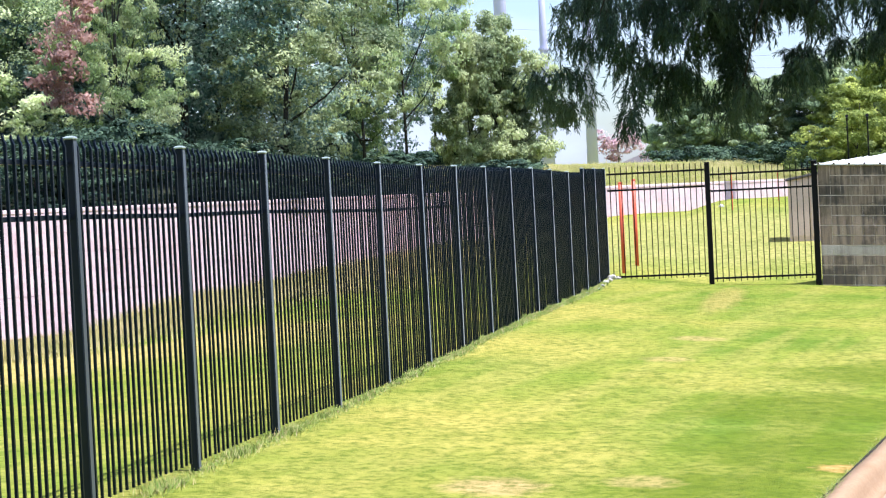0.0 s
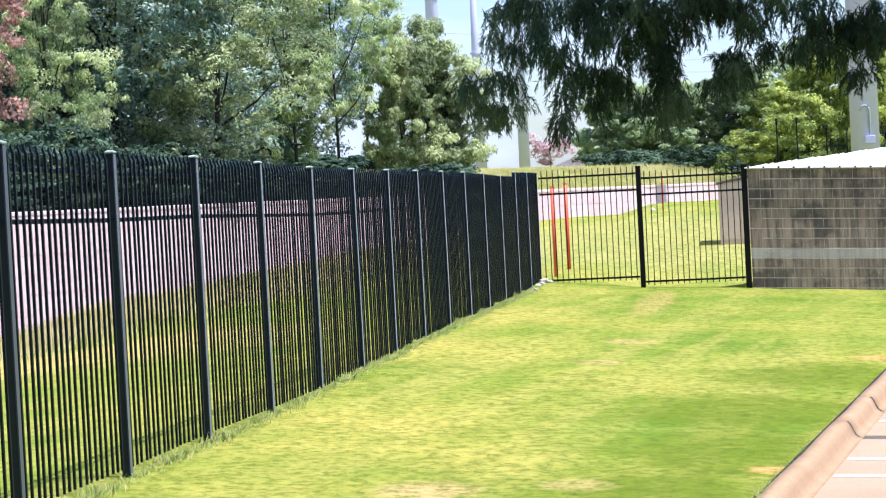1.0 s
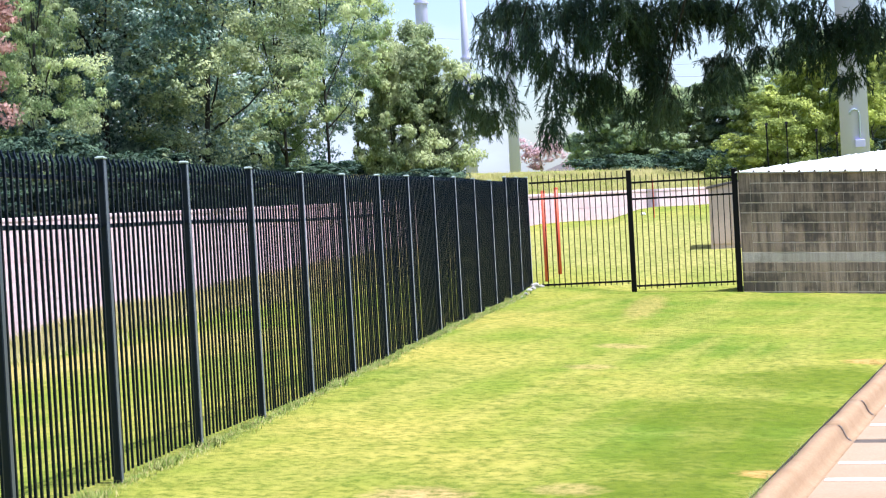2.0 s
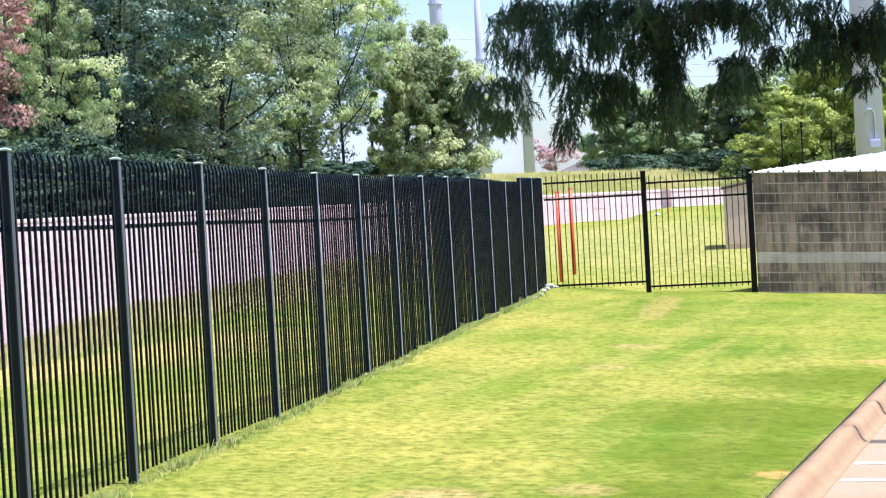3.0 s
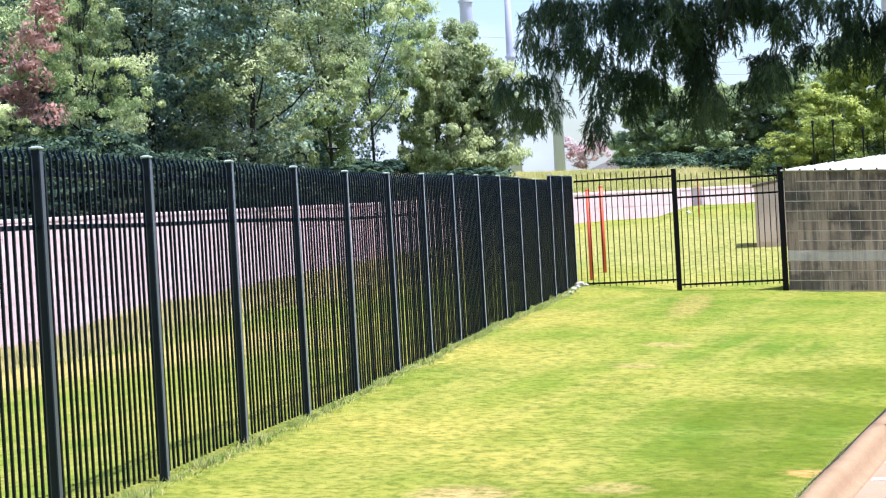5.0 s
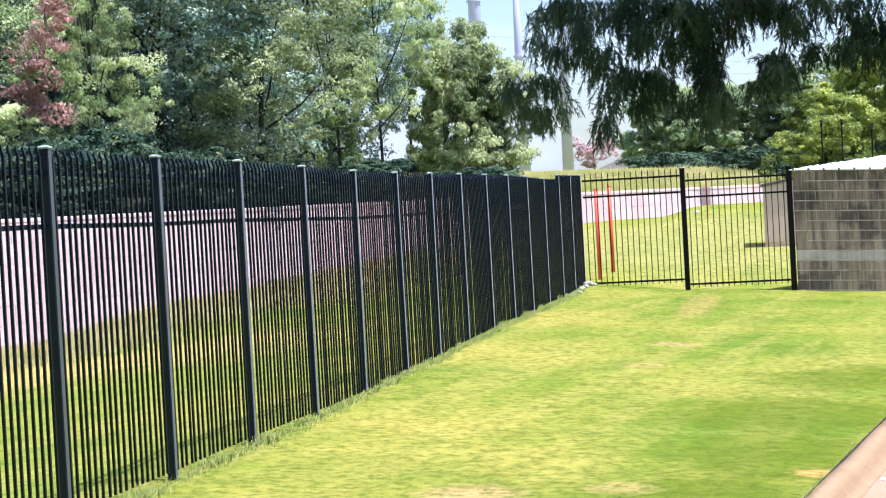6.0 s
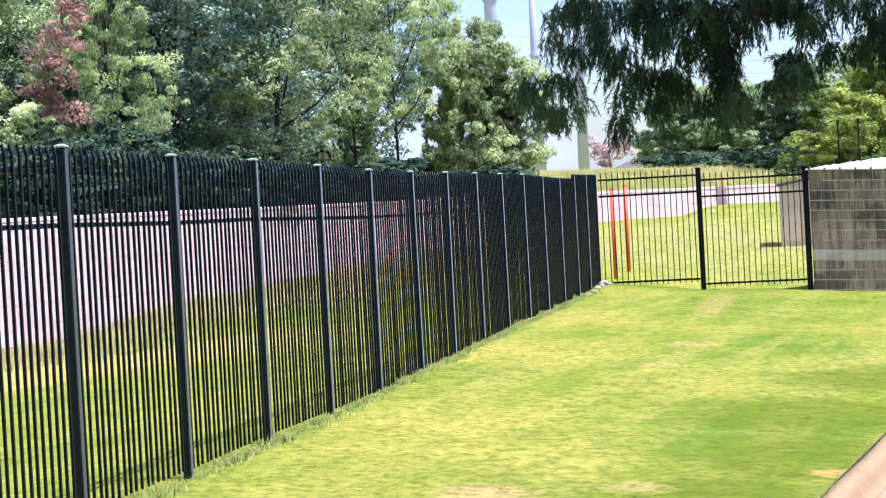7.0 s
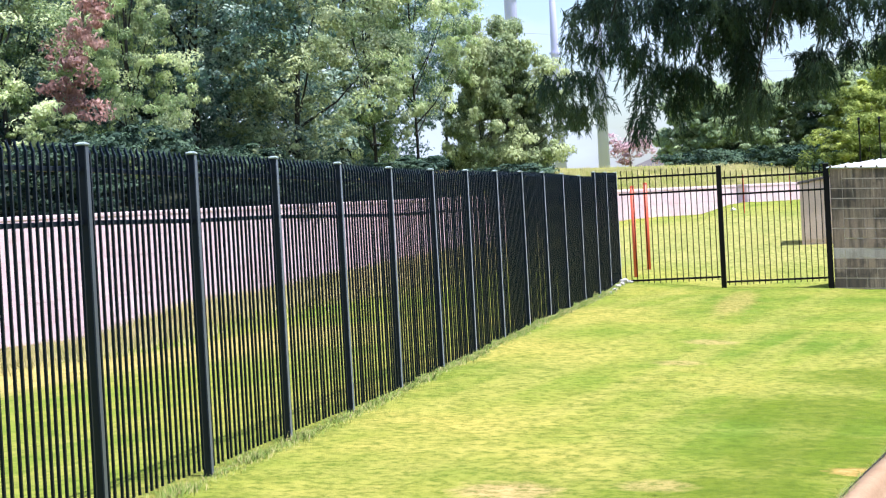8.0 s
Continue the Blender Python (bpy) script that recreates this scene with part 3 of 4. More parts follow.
        for j in range(3):
            bm.faces.new((vs[j], vs[j + 1], vs[j + 5], vs[j + 4]))
        bm.faces.new(vs[:4])
        part("rib", bm, WHITE_METAL, roof)
        y += 0.30
    # the sides run back askew to the front
    meshes = {o.data for o in house.children_recursive if o.data and o.name.split(".")[0] in ("side_wall", "back_wall", "sheet", "rib")}
    for me in meshes:
        for v in me.vertices:
            v.co.x += 0.6 * max(0.0, v.co.y)


build_enclosure()


# ---------------------------------------------------------------- unseen plain wall added behind the camera to darken reflections
def build_unseen_wall():
    wall = tagged(new("wall_back"), "unseen brown masonry wall added to darken reflections", "wall", kind="structure")
    wall.matrix_basis = pose(-3, -7, 0)
    part("masonry", box(bmesh.new(), (-14, -0.3, -1.5), (14, 0.0, 8.0), 0.02), BROWN, wall)


build_unseen_wall()


# ---------------------------------------------------------------- things beyond the gate
def build_pipe(x, y, h):
    z = land(x, y)
    p = thing("red_pipe_post", pose(x, y, z, 0, 0, 0), "red-orange painted steel pipe post standing in grass", "post", "red pipe posts")
    part("shaft", tube(bmesh.new(), [(0, 0, -0.4), (0, 0, h)], [0.044, 0.044], 14), RED, p, smooth=True)
    part("cap", tube(bmesh.new(), [(0, 0, h), (0, 0, h + 0.02), (0, 0, h + 0.032)], [0.047, 0.045, 0.02], 14), RED, p)


build_pipe(-4.49, 39.25, 1.89)
build_pipe(-4.36, 40.65, 1.86)


def build_stake(x, y, h):
    z = land(x, y)
    p = thing("marker_stake", pose(x, y, z), "thin red marker stake in grass", "stake", "marker stakes")
    part("rod", tube(bmesh.new(), [(0, 0, -0.2), (0, 0, h)], [0.018, 0.018], 6), RED, p)
    part("tip", tube(bmesh.new(), [(0, 0, h), (0, 0, h + 0.03)], [0.018, 0.006], 6), RED, p)


build_stake(-2.95, 53.35, 1.06)
build_stake(-1.70, 55.0, 0.85)


def build_cabinet():
    y = 45.3
    x0 = -1.18
    z = land(x0 + 0.7, y + 0.5)
    c = thing("utility_cabinet", pose(x0, y, z), "tan metal utility cabinet with a sloped dark lid", "cabinet")
    bm = box(bmesh.new(), (0, 0, -0.3), (1.5, 1.1, 1.42), 0.01)
    for v in bm.verts:
        if v.co.z > 1:
            v.co.z += 0.24 * v.co.x / 1.5
    part("body", bm, TAN, c)
    bm = box(bmesh.new(), (-0.05, -0.06, 1.42), (1.56, 1.16, 1.48), 0.008)
    for v in bm.verts:
        v.co.z += 0.24 * (v.co.x) / 1.5
    part("lid", bm, DARK_ROOF, c, "dark sloped lid")
    for k in range(3):
        part("door_panel", box(bmesh.new(), (0.05 + k * 0.48, -0.015, 0.08), (0.49 + k * 0.48, -0.001, 1.36), 0.004), TAN, c)


build_cabinet()


def stone_mesh(seed, r):
    bm = bmesh.new()
    bmesh.ops.create_icosphere(bm, subdivisions=2, radius=r)
    for v in bm.verts:
        k = 1 + 0.35 * noise.noise(v.co / r * 1.3 + Vector((seed * 7.1, 0, 0)))
        v.co *= k
        v.co.z *= 0.7
    return bm


def build_stones():
    rng = random.Random(8)
    for k, (x, y, r) in enumerate(((-4.56, 37.75, 0.10), (-4.55, 37.2, 0.06), (-4.58, 36.8, 0.06), (-4.57, 36.1, 0.045), (-4.57, 35.3, 0.045), (-4.46, 37.9, 0.055), (-4.58, 33.9, 0.04))):
        tagged(put(new("stone", finish("stone", stone_mesh(k, r), STONE)), x, y, ground_z(x, y) + r * 0.3, 0, 0, rng.uniform(0, 360)), "white stone in grass at the fence foot", "stone", "white stones")
    tagged(put(new("stone", finish("stone", stone_mesh(31, 0.08), STRIPE)), -3.3, 54.0, ground_z(-3.3, 54.0) + 0.01), "pale stone lying on the grass slope", "stone")


build_stones()


# ---------------------------------------------------------------- steel transmission poles
def build_pole(x, y, z0, z1, r0, r1, label):
    p = thing("transmission_pole", pose(x, y, z0), label, "utility pole", "transmission poles")
    h = z1 - z0
    part("shaft", tube(bmesh.new(), [(0, 0, -1.5), (0, 0, h * 0.5), (0, 0, h)], [r0, (r0 + r1) / 2, r1], 12), STEEL, p, smooth=True)
    part("flange", tube(bmesh.new(), [(0, 0, h * 0.45), (0, 0, h * 0.45 + 0.12)], [(r0 + r1) / 2 + 0.1] * 2, 12), STEEL, p)
    for k in range(3):
        zz = h - 1.0 - 1.2 * k
        part("arm", tube(bmesh.new(), [(0, 0, zz), (2.6, 0, zz + 0.5)], [0.14, 0.07], 8), STEEL, p)
    return p


build_pole(-20.75, 118.5, 3.0, 30, 0.46, 0.33, "tall grey steel transmission pole against the sky")
build_pole(-16.6, 109.1, 3.0, 20, 0.40, 0.05, "tall slender grey steel transmission pole against the sky")
build_pole(-14.05, 109.4, 3.0, 26, 0.36, 0.12, "grey steel transmission pole against the sky")
roof_pole = build_pole(3.08, 60.0, 1.4, 24, 0.47, 0.36, "thick grey steel transmission pole behind the white roof")
cane = [(0.14, -0.47, 1.95 + 0.14 * k) for k in range(6)] + [(0.14 - 0.15 * (1 - math.cos(a)), -0.47, 2.68 + 0.17 * math.sin(a)) for a in (0.5, 1.0, 1.5, 2.0, 2.5, 3.1)]
part("conduit", tube(bmesh.new(), cane, [0.032] * len(cane), 8), CAP, roof_pole, "pale cane-shaped conduit")
part("meter_box", box(bmesh.new(), (-0.02, -0.56, 1.66), (0.28, -0.44, 1.90), 0.01), STEEL, roof_pole, "small grey meter box")
for px, pz in ((0.39, 4.0), (1.07, 4.0), (2.07, 3.7), (2.75, 3.55)):
    post = thing("yard_post", pose(px, 65.2 + 0.1 * px, land(px, 65.2)), "slim dark steel yard post among bushes", "post", "yard posts")
    h = pz - land(px, 65.2)
    part("shaft", tube(bmesh.new(), [(0, 0, -0.4), (0, 0, h)], [0.028, 0.024], 8), GATE_BLACK, post)
    part("head", tube(bmesh.new(), [(0, 0, h), (0, -0.02, h + 0.1), (0.0, -0.16, h + 0.16)], [0.04, 0.04, 0.06], 8), GATE_BLACK, post)
for k, (za, zb) in enumerate(((15.5, 11.8), (13.6, 9.6), (12.6, 12.4))):
    bm = bmesh.new()
    pts = [(-40 + 80 * s, 116 - 14 * s, za + (zb - za) * s - 3.0 * math.sin(math.pi * s)) for s in [j / 24 for j in range(25)]]
    tube(bm, pts, [0.012] * len(pts), 4)
    tagged(new("power_line", finish("power_line", bm, STEEL)), "thin grey overhead power line", "cable", "power lines")


# ---------------------------------------------------------------- trees
def crown_points(rng, blobs, n):
    """Points and outward normals on many small clumps that fill larger blobs."""
    per = np.array([b[3] * b[4] for b in blobs])
    per = (per / per.sum() * n).astype(int)
    P, N = [], []
    for (x, y, z, rx, rz), k in zip(blobs, per):
        m = max(6, int(21 * rx * rz))
        d = rng.normal(0, 1, (m, 3))
        d /= np.linalg.norm(d, axis=1)[:, None]
        c = np.array((x, y, z)) + d * np.array((rx, rx, rz)) * rng.uniform(0.55, 1.05, (m, 1))
        r = rng.uniform(0.10, 0.42, m) * (0.6 + 0.4 * min(rx, 1.6))
        pick = rng.integers(0, m, k)
        e = rng.normal(0, 1, (k, 3))
        e /= np.linalg.norm(e, axis=1)[:, None]
        rad = r[pick][:, None] * rng.uniform(0.45, 1.0, (k, 1)) * np.array((1.32, 1.32, 0.66))
        P.append(c[pick] + e * rad)
        nn = e + 0.7 * d[pick] + np.array((0.35, -0.2, 0.8))
        N.append(nn / np.linalg.norm(nn, axis=1)[:, None])
    return np.concatenate(P), np.concatenate(N)


def build_tree(seed, height, spread, leaves, material, label, base=0.3, leaf=0.13, n_blobs=16, stout=0.6):
    """A broad tree: tapered trunk, forking limbs, a crown of leaves in uneven clumps."""
    rng = np.random.default_rng(seed)
    tree = thing("tree", pose(0, 0, 0), label, "tree", "trees behind the wall")
    blobs = []
    for k in range(n_blobs):
        h = base + (1 - base) * (k + 0.5) / n_blobs
        ring = math.sin(math.pi * min(1, (h - base * 0.6) / (1 - base * 0.6)) ** 0.8) * 0.8 + 0.15
        a = k * 2.4 + rng.uniform(-0.5, 0.5)
        q = spread * ring * rng.uniform(0.45, 0.95)
        r = spread * rng.uniform(0.26, 0.46)
        blobs.append((q * math.cos(a), q * math.sin(a), height * h * 0.93, r, r * rng.uniform(0.6, 0.9)))
    P, N = crown_points(rng, blobs, leaves)
    bm = bmesh.new()
    lean = rng.uniform(-0.3, 0.3, 2)
    tube(bm, [(0, 0, -0.6), (0, 0, height * 0.15), (lean[0], lean[1], height * 0.45), (lean[0] * 1.5, lean[1] * 1.4, height * 0.8)], [stout * height * 0.020, stout * height * 0.015, stout * height * 0.010, 0.02], 8)
    part("trunk", bm, DARK_BARK, tree, smooth=True)
    for k, b in enumerate(blobs):
        if k % 2 == 0:
            s = Vector((lean[0] * 0.8, lean[1] * 0.8, max(0.12 * height, b[2] * 0.55)))
            e = Vector(b[:3])
            mid = s.lerp(e, 0.5) + Vector((0, 0, -0.2))
            part("limb", tube(bmesh.new(), [s, mid, e], [stout * height * 0.008, stout * height * 0.005, 0.012], 6), DARK_BARK, tree)
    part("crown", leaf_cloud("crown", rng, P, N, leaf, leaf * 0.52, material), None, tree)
    return tree


def at(bearing, depth, z, turn, s, sz=None):
    """A pose from a bearing (in degrees right of the fence line) and a distance."""
    a = radians(bearing)
    return pose(depth * math.sin(a), depth * math.cos(a), z, 0, 0, turn) @ Matrix.Diagonal((s, s, sz or s, 1))


def moved(tree, m):
    tree.matrix_basis = m
    return tree


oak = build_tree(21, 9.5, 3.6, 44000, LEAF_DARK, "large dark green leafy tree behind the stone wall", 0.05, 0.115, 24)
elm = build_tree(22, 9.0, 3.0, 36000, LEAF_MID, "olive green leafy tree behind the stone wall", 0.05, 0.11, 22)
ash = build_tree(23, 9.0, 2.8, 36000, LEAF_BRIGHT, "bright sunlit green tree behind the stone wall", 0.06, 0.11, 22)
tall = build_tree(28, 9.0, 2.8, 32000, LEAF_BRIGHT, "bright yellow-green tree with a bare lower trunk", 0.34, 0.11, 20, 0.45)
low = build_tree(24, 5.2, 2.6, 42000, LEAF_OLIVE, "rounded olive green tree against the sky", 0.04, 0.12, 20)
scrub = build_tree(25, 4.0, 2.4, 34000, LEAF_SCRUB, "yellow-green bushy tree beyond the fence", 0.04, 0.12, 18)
bush = build_tree(26, 2.3, 1.8, 9000, LEAF_SHADE, "dense bush at the wall's edge, leaf colour darkened as shade", 0.02, 0.14, 12)
far_tree = build_tree(27, 5.4, 2.8, 36000, LEAF_FAR, "blue-green leafy tree beyond the fence", 0.03, 0.18, 20)
MADE = set()


def plant(src, bearing, depth, z, turn, s, sz=None, label=""):
    m = at(bearing, depth, z, turn, s, sz)
    if src not in MADE:
        MADE.add(src)
        t = moved(src, m)
    else:
        t = copy_thing(src, m)
    if label:
        t["label"] = label
    return t


# bearings run from the fence line's direction, negative to the left
# the far left: a bright crown, the withered branch, a pale crown
plant(ash, -25.3, 46, 2.6, 20, 0.92)
plant(ash, -21.6, 45.5, 2.4, 140, 0.62, 0.95)
plant(oak, -24.0, 52, 2.4, 0, 1.15)
plant(oak, -23.2, 49, 1.4, 250, 0.85, 0.62)
plant(oak, -28.5, 50, 2.3, 120, 1.1)
# the dark mass in the middle
plant(oak, -19.7, 49, 2.4, 80, 1.05)
plant(oak, -18.6, 54, 2.5, 200, 1.10)
plant(oak, -20.9, 56, 2.4, 160, 1.25)
plant(oak, -26.5, 62, 2.4, 230, 1.35)
plant(oak, -22.5, 62, 2.4, 20, 1.35)
# the olive crown, then the bright one that stands clear of the thicket
plant(elm, -16.7, 48.5, 2.3, 10, 0.90, 0.98)
plant(elm, -18.6, 64, 2.6, 100, 1.3)
plant(oak, -15.3, 58, 2.6, 300, 0.80, 0.95)
plant(ash, -14.3, 56, 2.9, 60, 0.62, 1.0)
plant(tall, -13.0, 57, 2.5, 60, 0.72, 1.0)
plant(elm, -15.2, 70, 2.6, 200, 0.85, 1.1)
plant(oak, -12.1, 68, 4.6, 40, 0.40, 0.60, "dark green leafy tree top against the sky")
# the rounded tree against the sky
plant(low, -10.1, 61, 2.2, 0, 0.80, 1.07)
plant(low, -9.7, 62, 2.2, 200, 0.55, 0.80)
plant(low, -11.0, 60, 2.2, 120, 0.62, 0.98)
plant(low, -10.5, 63, 2.2, 260, 0.80, 1.03)
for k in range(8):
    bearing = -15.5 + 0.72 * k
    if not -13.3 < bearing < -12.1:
        plant(bush, bearing, 63 + 2 * (k % 2), 2.3, 70 * k, 1.05, 0.80, "dense thicket under the trees, leaf colour darkened as shade")
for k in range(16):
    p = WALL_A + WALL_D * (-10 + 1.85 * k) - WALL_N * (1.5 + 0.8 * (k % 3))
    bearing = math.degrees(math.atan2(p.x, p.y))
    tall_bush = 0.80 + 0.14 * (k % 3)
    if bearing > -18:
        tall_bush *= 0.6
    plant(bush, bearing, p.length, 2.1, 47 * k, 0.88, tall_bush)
# beyond the gate, to the right
plant(far_tree, -4.3, 90, 2.4, 40, 0.85, 0.95)
plant(far_tree, -3.9, 94, 2.4, 90, 1.1, 1.0)
plant(far_tree, -2.6, 90, 2.4, 140, 1.05, 0.95)
plant(far_tree, -1.3, 92, 2.4, 240, 1.1, 1.0)
plant(far_tree, -0.1, 90, 2.4, 20, 1.1, 1.1)
plant(scrub, 0.5, 70, 1.7, 0, 1.0)
plant(scrub, 1.9, 72, 1.7, 110, 1.05, 1.35)
plant(scrub, 3.6, 78, 1.7, 200, 1.15, 1.5)
plant(far_tree, 1.6, 94, 2.4, 200, 1.3, 1.4, "leafy green tree behind the bushes")
plant(far_tree, 3.4, 96, 2.4, 70, 1.4, 1.5, "leafy green tree behind the bushes")
plant(far_tree, 5.4, 96, 2.4, 170, 1.4, 1.45, "leafy green tree behind the bushes")
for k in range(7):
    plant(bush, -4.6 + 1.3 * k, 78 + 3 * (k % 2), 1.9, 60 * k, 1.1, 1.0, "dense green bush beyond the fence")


def build_dead_branch():
    """Withered reddish-brown foliage that hangs in the bright tree."""
    rng = np.random.default_rng(40)
    base = at(-23.05, 41.4, 5.65, 0, 1.0)
    t = thing("withered_branch", base, "withered reddish-brown branch hanging among green leaves", "branch")
    blobs = [(rng.uniform(-0.45, 0.45), rng.uniform(-0.3, 0.3), 1.35 - 2.6 * k / 9, 0.36, 0.30) for k in range(10)]
    P, N = crown_points(rng, blobs, 2600)
    part("wood", tube(bmesh.new(), [(0.2, 1.6, 1.9), (0.05, 0.3, 1.4), (0, 0, 0), (0.05, 0, -1.2)], [0.06, 0.05, 0.035, 0.01], 6), BARK, t)
    part("foliage", leaf_cloud("foliage", rng, P, N, 0.12, 0.06, LEAF_DEAD, 0.8), None, t)


build_dead_branch()


# ---------------------------------------------------------------- distance
def build_far_house():
    c = at(-4.9, 150, 2.4, -5, 1.0)
    h = thing("distant_house", c, "distant brown brick house with low roof", "house")
    part("wall", box(bmesh.new(), (-4, 0, -2), (4, 6, 2.0)), BROWN, h)
    bm = bmesh.new()
    v = [bm.verts.new(p) for p in ((-4.4, -0.4, 2.0), (4.4, -0.4, 2.0), (4.4, 6.4, 2.0), (-4.4, 6.4, 2.0), (-2, 3, 3.2), (2, 3, 3.2))]
    for f in ((0, 1, 5, 4), (1, 2, 5), (2, 3, 4, 5), (3, 0, 4), (3, 2, 1, 0)):
        bm.faces.new([v[i] for i in f])
    part("roof", bm, DARK_ROOF, h)
    for x in (-2.6, 1.4):
        part("window", box(bmesh.new(), (x, -0.05, 0.2), (x + 1.2, -0.002, 1.4), 0.02), GATE_BLACK, h)
    rng = np.random.default_rng(50)
    t = thing("crape_myrtle", at(-6.55, 118, 2.4, 0, 1.35), "distant pink-flowering small tree", "tree")
    P, N = crown_points(rng, [(0, 0, 2.2, 1.0, 0.9), (0.8, 0, 1.8, 0.8, 0.7), (-0.7, 0.2, 1.7, 0.8, 0.7)], 2200)
    part("trunk", tube(bmesh.new(), [(0, 0, -1), (0.05, 0, 1), (0, 0, 2.4)], [0.08, 0.06, 0.02], 6), BARK, t)
    part("crown", leaf_cloud("crown", rng, P, N, 0.14, 0.08, LEAF_PINK), None, t)


build_far_house()


# ---------------------------------------------------------------- drooping tree near the camera
# sprays of foliage across the lawn: place across, height, half width, half height, fullness
SPRAYS = (
    (0.50, 2.78, 0.08, 0.05, 0.70), (0.43, 2.62, 0.05, 0.05, 0.55), (0.65, 2.77, 0.11, 0.08, 1.30), (0.60, 2.63, 0.09, 0.05, 1.00), (0.51, 2.54, 0.05, 0.03, 0.50),
    (0.27, 2.38, 0.07, 0.05, 0.80), (0.41, 2.41, 0.08, 0.02, 0.70), (0.34, 2.29, 0.08, 0.04, 0.70), (0.43, 2.26, 0.05, 0.04, 0.50), (0.62, 2.52, 0.08, 0.03, 0.60),
    (0.68, 2.47, 0.05, 0.04, 0.55), (0.72, 2.31, 0.05, 0.08, 0.65), (0.70, 2.19, 0.04, 0.04, 0.50), (0.51, 2.30, 0.03, 0.05, 0.25), (0.86, 2.75, 0.10, 0.10, 1.60),
    (1.00, 2.72, 0.11, 0.11, 1.70), (0.88, 2.58, 0.10, 0.09, 1.50), (1.04, 2.55, 0.07, 0.08, 1.00), (1.13, 2.66, 0.10, 0.11, 1.60), (0.84, 2.42, 0.07, 0.06, 1.00),
    (0.95, 2.41, 0.07, 0.06, 1.00), (1.02, 2.38, 0.04, 0.04, 0.70), (0.88, 2.28, 0.05, 0.04, 0.60), (1.21, 2.71, 0.10, 0.10, 1.70), (1.26, 2.58, 0.08, 0.10, 1.70),
    (1.22, 2.47, 0.07, 0.07, 1.50), (1.21, 2.35, 0.04, 0.06, 1.00), (1.23, 2.26, 0.05, 0.04, 0.80), (1.18, 2.18, 0.03, 0.02, 0.40), (1.12, 2.28, 0.03, 0.06, 0.35),
    (1.38, 2.74, 0.10, 0.04, 1.50), (1.49, 2.75, 0.08, 0.04, 1.20), (1.36, 2.62, 0.03, 0.05, 0.50), (1.60, 2.73, 0.08, 0.04, 1.00), (1.58, 2.63, 0.03, 0.03, 0.55),
    (1.71, 2.73, 0.05, 0.03, 0.80), (1.73, 2.64, 0.02, 0.06, 0.55), (1.77, 2.52, 0.03, 0.03, 0.55), (1.54, 2.47, 0.08, 0.02, 0.80), (1.56, 2.40, 0.07, 0.03, 1.20),
    (1.47, 2.38, 0.04, 0.03, 0.70), (1.65, 2.45, 0.02, 0.05, 0.25), (1.41, 2.33, 0.02, 0.02, 0.35), (1.87, 2.50, 0.07, 0.02, 0.80), (1.94, 2.60, 0.04, 0.05, 0.60),
    (2.00, 2.48, 0.07, 0.03, 0.90), (2.05, 2.61, 0.05, 0.07, 0.90), (2.12, 2.58, 0.05, 0.10, 1.40), (1.84, 2.70, 0.03, 0.04, 0.35), (1.96, 2.72, 0.07, 0.03, 0.80),
    (2.21, 2.54, 0.07, 0.11, 1.60), (2.28, 2.59, 0.07, 0.13, 1.60), (2.24, 2.38, 0.02, 0.03, 0.60), (2.38, 2.63, 0.07, 0.14, 1.40),
    (0.77, 2.72, 0.06, 0.08, 0.90), (0.77, 2.56, 0.05, 0.05, 0.50), (0.41, 2.72, 0.05, 0.05, 0.40), (0.55, 2.80, 0.07, 0.03, 0.80),
)


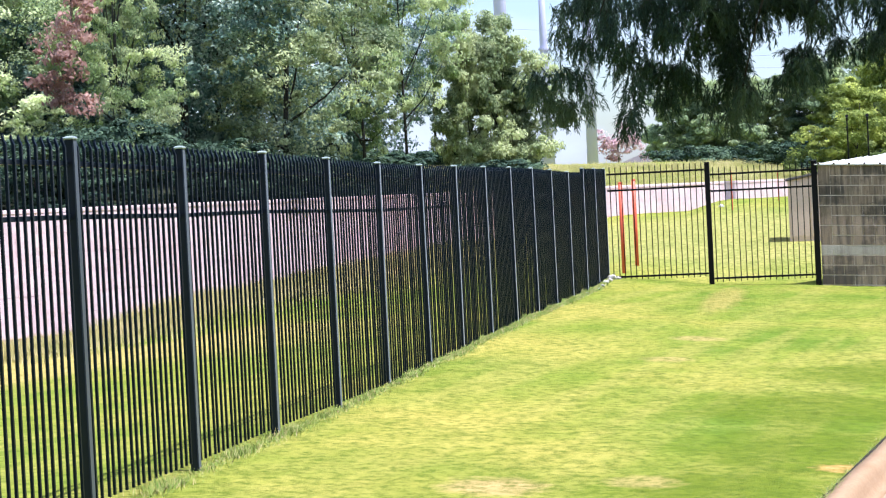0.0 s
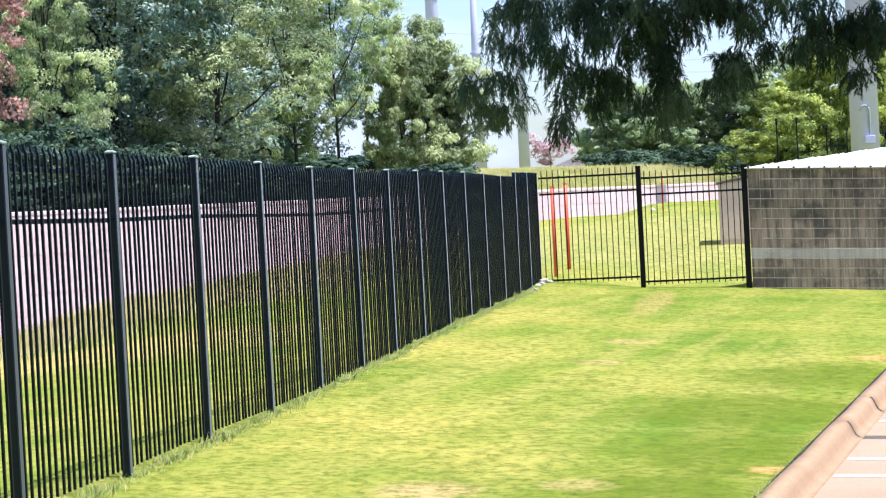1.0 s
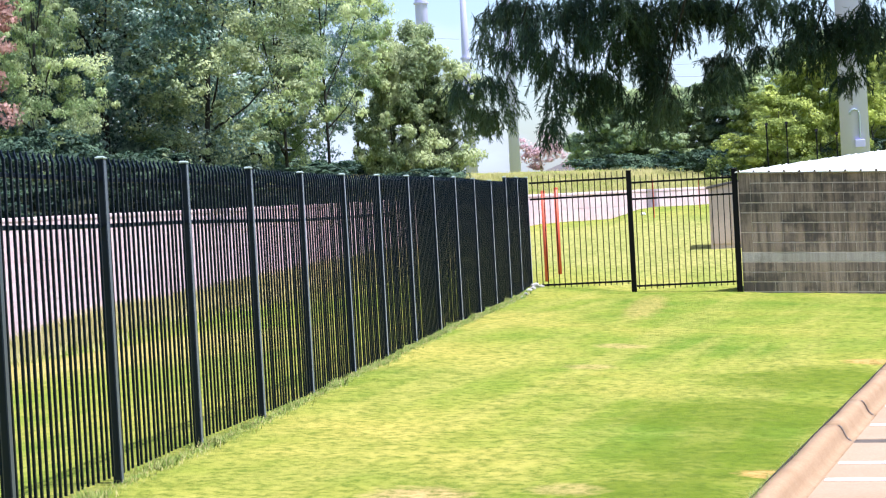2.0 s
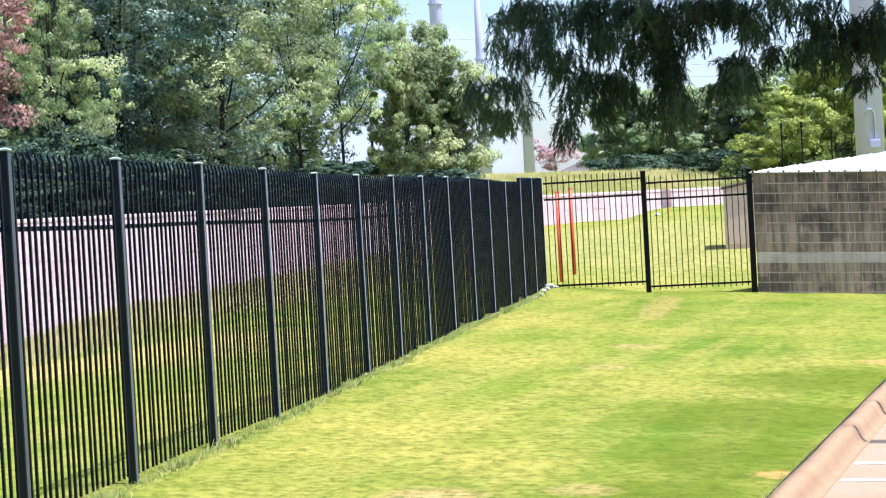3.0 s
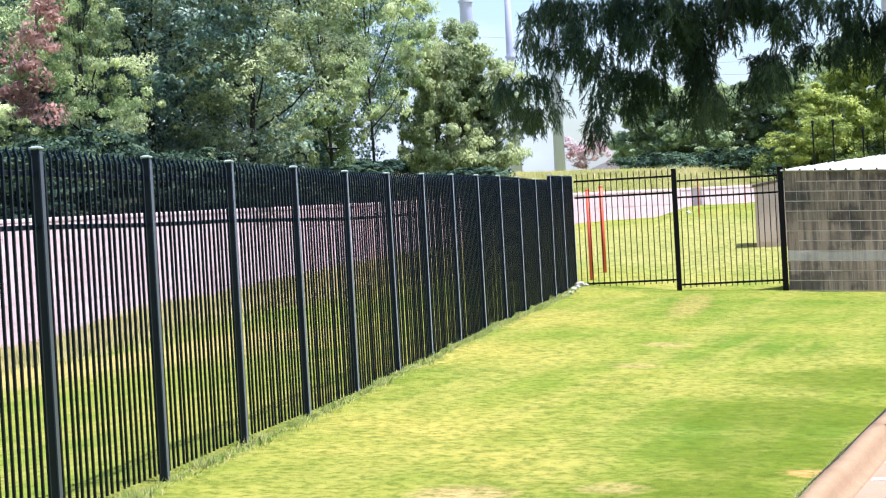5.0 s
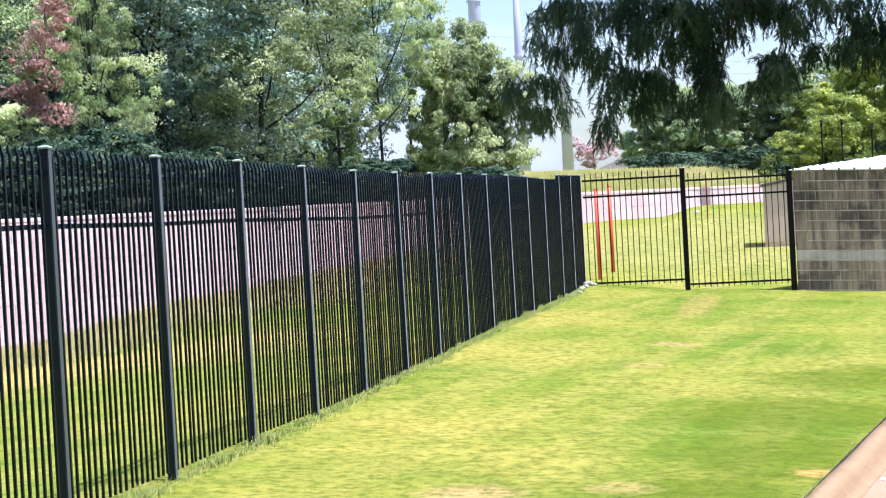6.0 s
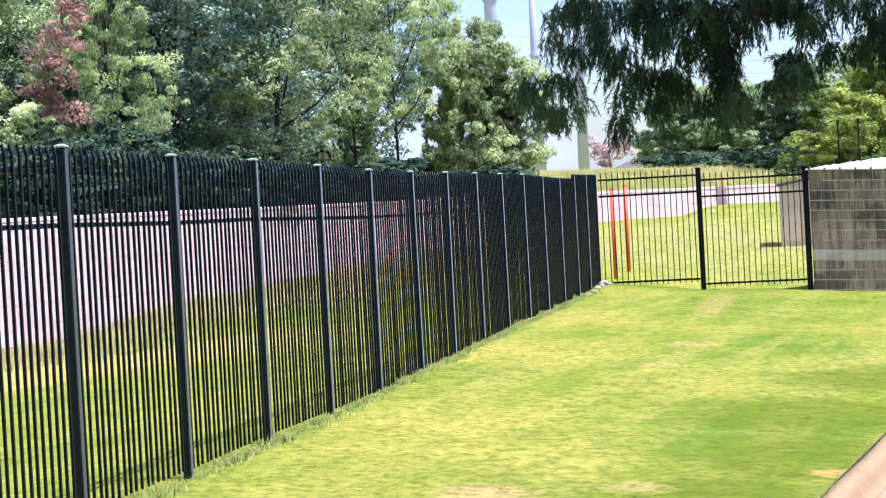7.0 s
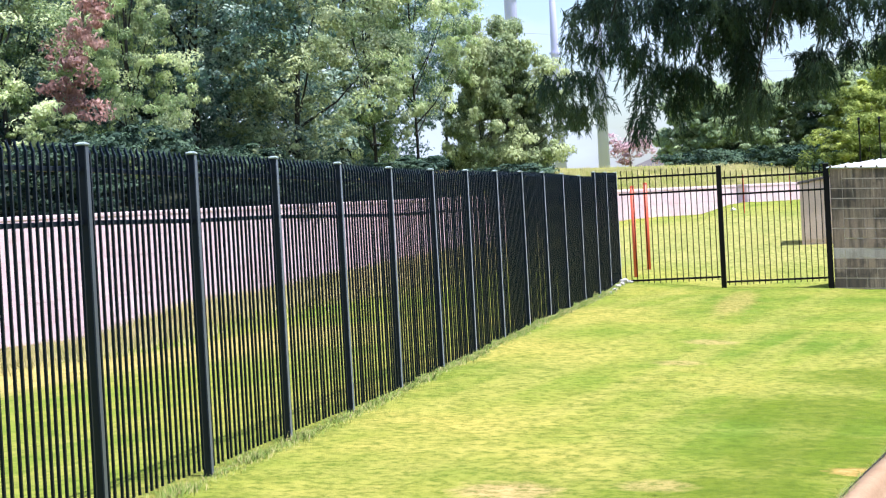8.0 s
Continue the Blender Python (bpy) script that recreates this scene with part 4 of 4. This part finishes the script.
def build_drooping_tree():
    """Local x runs to the right across the lawn, y away, z up; the trunk stands at x = 3.7."""
    rng = np.random.default_rng(77)
    turn = 10.6
    a = radians(turn)
    base = pose(-9 * math.sin(a), 9 * math.cos(a), 0, 0, 0, turn)
    tree = thing("drooping_tree", base, "dark backlit tree with drooping fine-leaved branches", "tree")
    foot = ground_z(*(base @ Vector((3.7, -0.6, 0))).xy)
    part("trunk", tube(bmesh.new(), [(3.7, -0.6, foot - 0.3), (3.68, -0.6, foot + 0.9), (3.55, -0.5, 2.2), (3.3, -0.4, 3.6)], [0.15, 0.12, 0.10, 0.06], 10), DARK_BARK, tree, smooth=True)
    C, A, twig_v, twig_f = [], [], [], []
    for k, (x, z, rx, rz, full) in enumerate(SPRAYS):
        dy = rng.uniform(-0.4, 0.4)
        # every third spray has a limb of its own, out of the crown above
        if k % 3 == 0 and full >= 0.8:
            tip = Vector((x - rx * 0.4, dy, z + rz * 0.4))
            root = Vector((min(3.4, x + 0.5), -0.3, 3.35 + 0.1 * (k % 4)))
            pts = [root.lerp(tip, j / 6) + Vector((0, 0.03 * math.sin(3 * j), 0.16 * math.sin(math.pi * j / 6))) for j in range(7)]
            part("limb", tube(bmesh.new(), pts, [0.017 - 0.0024 * j for j in range(7)], 6), DARK_BARK, tree, smooth=True)
        for _ in range(int(72 * full)):
            q = rng.normal(0, 0.46, 3)
            p = np.array((x + q[0] * rx, dy + q[1] * 0.25, z + rz * (q[2] + 0.15)))
            aim = np.array((rng.normal(0, 0.62) - 0.12, rng.normal(0, 0.5), -0.75 + rng.normal(0, 0.3)))
            aim /= np.linalg.norm(aim)
            n = int(rng.integers(5, 17))
            for i in range(n):
                aim = aim + np.array((0, 0, -0.10))
                aim /= np.linalg.norm(aim)
                r = p + aim * 0.0085
                b = len(twig_v)
                w = 0.0009
                twig_v += [p + (w, 0, 0), p - (w, 0, 0), r - (w, 0, 0), r + (w, 0, 0)]
                twig_f.append((b, b + 1, b + 2, b + 3))
                p = r
                for side in range(3):
                    C.append(p)
                    A.append(aim * 0.8 + rng.normal(0, 0.38, 3) + (0, 0, -0.25))
    C, A = np.array(C), np.array(A)
    A /= np.linalg.norm(A, axis=1)[:, None]
    B = np.cross(A, rng.normal(0, 1, A.shape))
    B /= np.linalg.norm(B, axis=1)[:, None]
    s = rng.uniform(0.6, 1.3, (len(C), 1))
    L, W = 0.030 * s, 0.0021 * s
    v = np.stack([C, C + A * L * 0.45 + B * W, C + A * L, C + A * L * 0.45 - B * W], 1).reshape(-1, 3)
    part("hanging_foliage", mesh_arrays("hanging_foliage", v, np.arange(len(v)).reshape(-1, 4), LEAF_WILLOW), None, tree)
    tw = part("twig", mesh_arrays("twig", np.array(twig_v), np.array(twig_f), DARK_BARK), None, tree)
    tw["kind"] = "stuff"
    # unseen leaf mass overhead, added to shade the hanging sprays
    blobs = [(rng.uniform(0.5, 4.2), rng.uniform(-1.6, 0.3), rng.uniform(3.5, 4.3), 0.7, 0.45) for k in range(16)]
    P, N = crown_points(rng, blobs, 26000)
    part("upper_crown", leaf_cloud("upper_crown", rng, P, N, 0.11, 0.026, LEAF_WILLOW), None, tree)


build_drooping_tree()


# ---------------------------------------------------------------- grass
def blades(name, rng, roots, height, width, lean, material, label, category, upright=0.75):
    """Single-triangle blades; their shading normals lean to the sky, as a bent blade's do."""
    n = len(roots)
    a = rng.uniform(0, 2 * math.pi, n)
    side = np.stack([np.cos(a), np.sin(a), np.zeros(n)], 1) * width[:, None] / 2
    tip = roots + np.stack([rng.normal(0, 1, n) * lean * height, rng.normal(0, 1, n) * lean * height, height], 1)
    flip = (np.cross(2 * side, tip - roots) @ np.array((0.1, -1.0, 0.3)) < 0)[:, None]
    side = np.where(flip, -side, side)
    v = np.stack([roots - side, roots + side, tip], 1).reshape(-1, 3)
    me = mesh_arrays(name, v, np.arange(3 * n).reshape(n, 3), material)
    up = rng.normal(0, 1 - upright, (n, 3)) * 1.3 + (0, 0, 1)
    up /= np.linalg.norm(up, axis=1)[:, None]
    me.normals_split_custom_set_from_vertices(np.repeat(up, 3, axis=0).astype(np.float32))
    return tagged(new(name, me), label, category, kind="stuff")


def build_grass():
    rng = np.random.default_rng(9)
    n = 260000
    y = 11.0 + 27.2 * rng.uniform(0, 1, n) ** 1.5
    x = rng.uniform(FENCE_X - 0.3, 4.6, n)
    keep = np.array([kerb_side(a, b) < 0.03 or b > 37.2 for a, b in zip(x, y)])
    x, y = x[keep], y[keep]
    roots = np.array([(a, b, ground_z(a, b) - 0.004) for a, b in zip(x, y)])
    blades("lawn_grass", rng, roots, rng.uniform(0.004, 0.010, len(x)), 0.007 * np.maximum(1, y / 12), 0.5, BLADES, "short mown lawn grass, green and straw coloured", "grass")
    # longer growth left standing along the fence
    n = 24000
    y = rng.uniform(11, 38, n)
    clump = np.array([noise.noise((0, b * 1.7, 3)) + 0.6 * noise.noise((0, b * 5.5, 9)) for b in y])
    x = FENCE_X + 0.03 + np.abs(rng.normal(0, 0.07, n)) * np.sign(rng.uniform(-0.35, 1, n))
    h = (0.030 + 0.075 * np.clip(clump + 0.22, 0, 1.2)) * rng.uniform(0.5, 1.25, n)
    roots = np.array([(a, b, ground_z(a, b) - 0.01) for a, b in zip(x, y)])
    blades("fence_grass", rng, roots, h, 0.007 * np.maximum(1, y / 16), 0.45, TUFT, "untrimmed grass tufts along the fence foot, partly dry", "grass", 0.9)
    # ragged grass edge at the kerb
    n = 9000
    u = rng.uniform(-2.5, 22, n)
    d = -np.abs(rng.normal(0, 0.03, n)) + 0.012
    x, y = KERB_A.x + KERB_D.x * u + KERB_N.x * d, KERB_A.y + KERB_D.y * u + KERB_N.y * d
    roots = np.array([(a, b, ground_z(a, b) - 0.01) for a, b in zip(x, y)])
    blades("kerb_grass", rng, roots, rng.uniform(0.02, 0.055, n), np.full(n, 0.006), 0.5, TUFT, "ragged grass edge beside the kerb", "grass")
    # dry weeds at the foot of the stone wall
    n = 42000
    u = rng.uniform(-14, 14, n)
    d = np.abs(rng.normal(0, 1.5, n)) + 0.05
    x, y = WALL_A.x + WALL_D.x * u + WALL_N.x * d, WALL_A.y + WALL_D.y * u + WALL_N.y * d
    roots = np.array([(a, b, land(a, b) - 0.02) for a, b in zip(x, y)])
    blades("dry_weeds", rng, roots, rng.uniform(0.10, 0.32, n), np.full(n, 0.02), 0.4, STRAW, "dry straw-coloured weeds at the stone wall's foot", "weeds")
    # tall dry grass on the bank above the wall
    n = 30000
    u = rng.uniform(16, 44, n)
    d = rng.uniform(0.5, 7, n)
    x, y = WALL_A.x + WALL_D.x * u - WALL_N.x * d, WALL_A.y + WALL_D.y * u - WALL_N.y * d
    z = np.array([2.0 + 1.1 * smooth(0, 9, k) for k in d])
    blades("bank_grass", rng, np.stack([x, y, z], 1), rng.uniform(0.05, 0.22, n), np.full(n, 0.022), 0.35, BANK_GRASS, "tall yellow-green grass on the bank", "grass")


build_grass()


def motions():
    """Nothing but the camera moves here."""


motions()
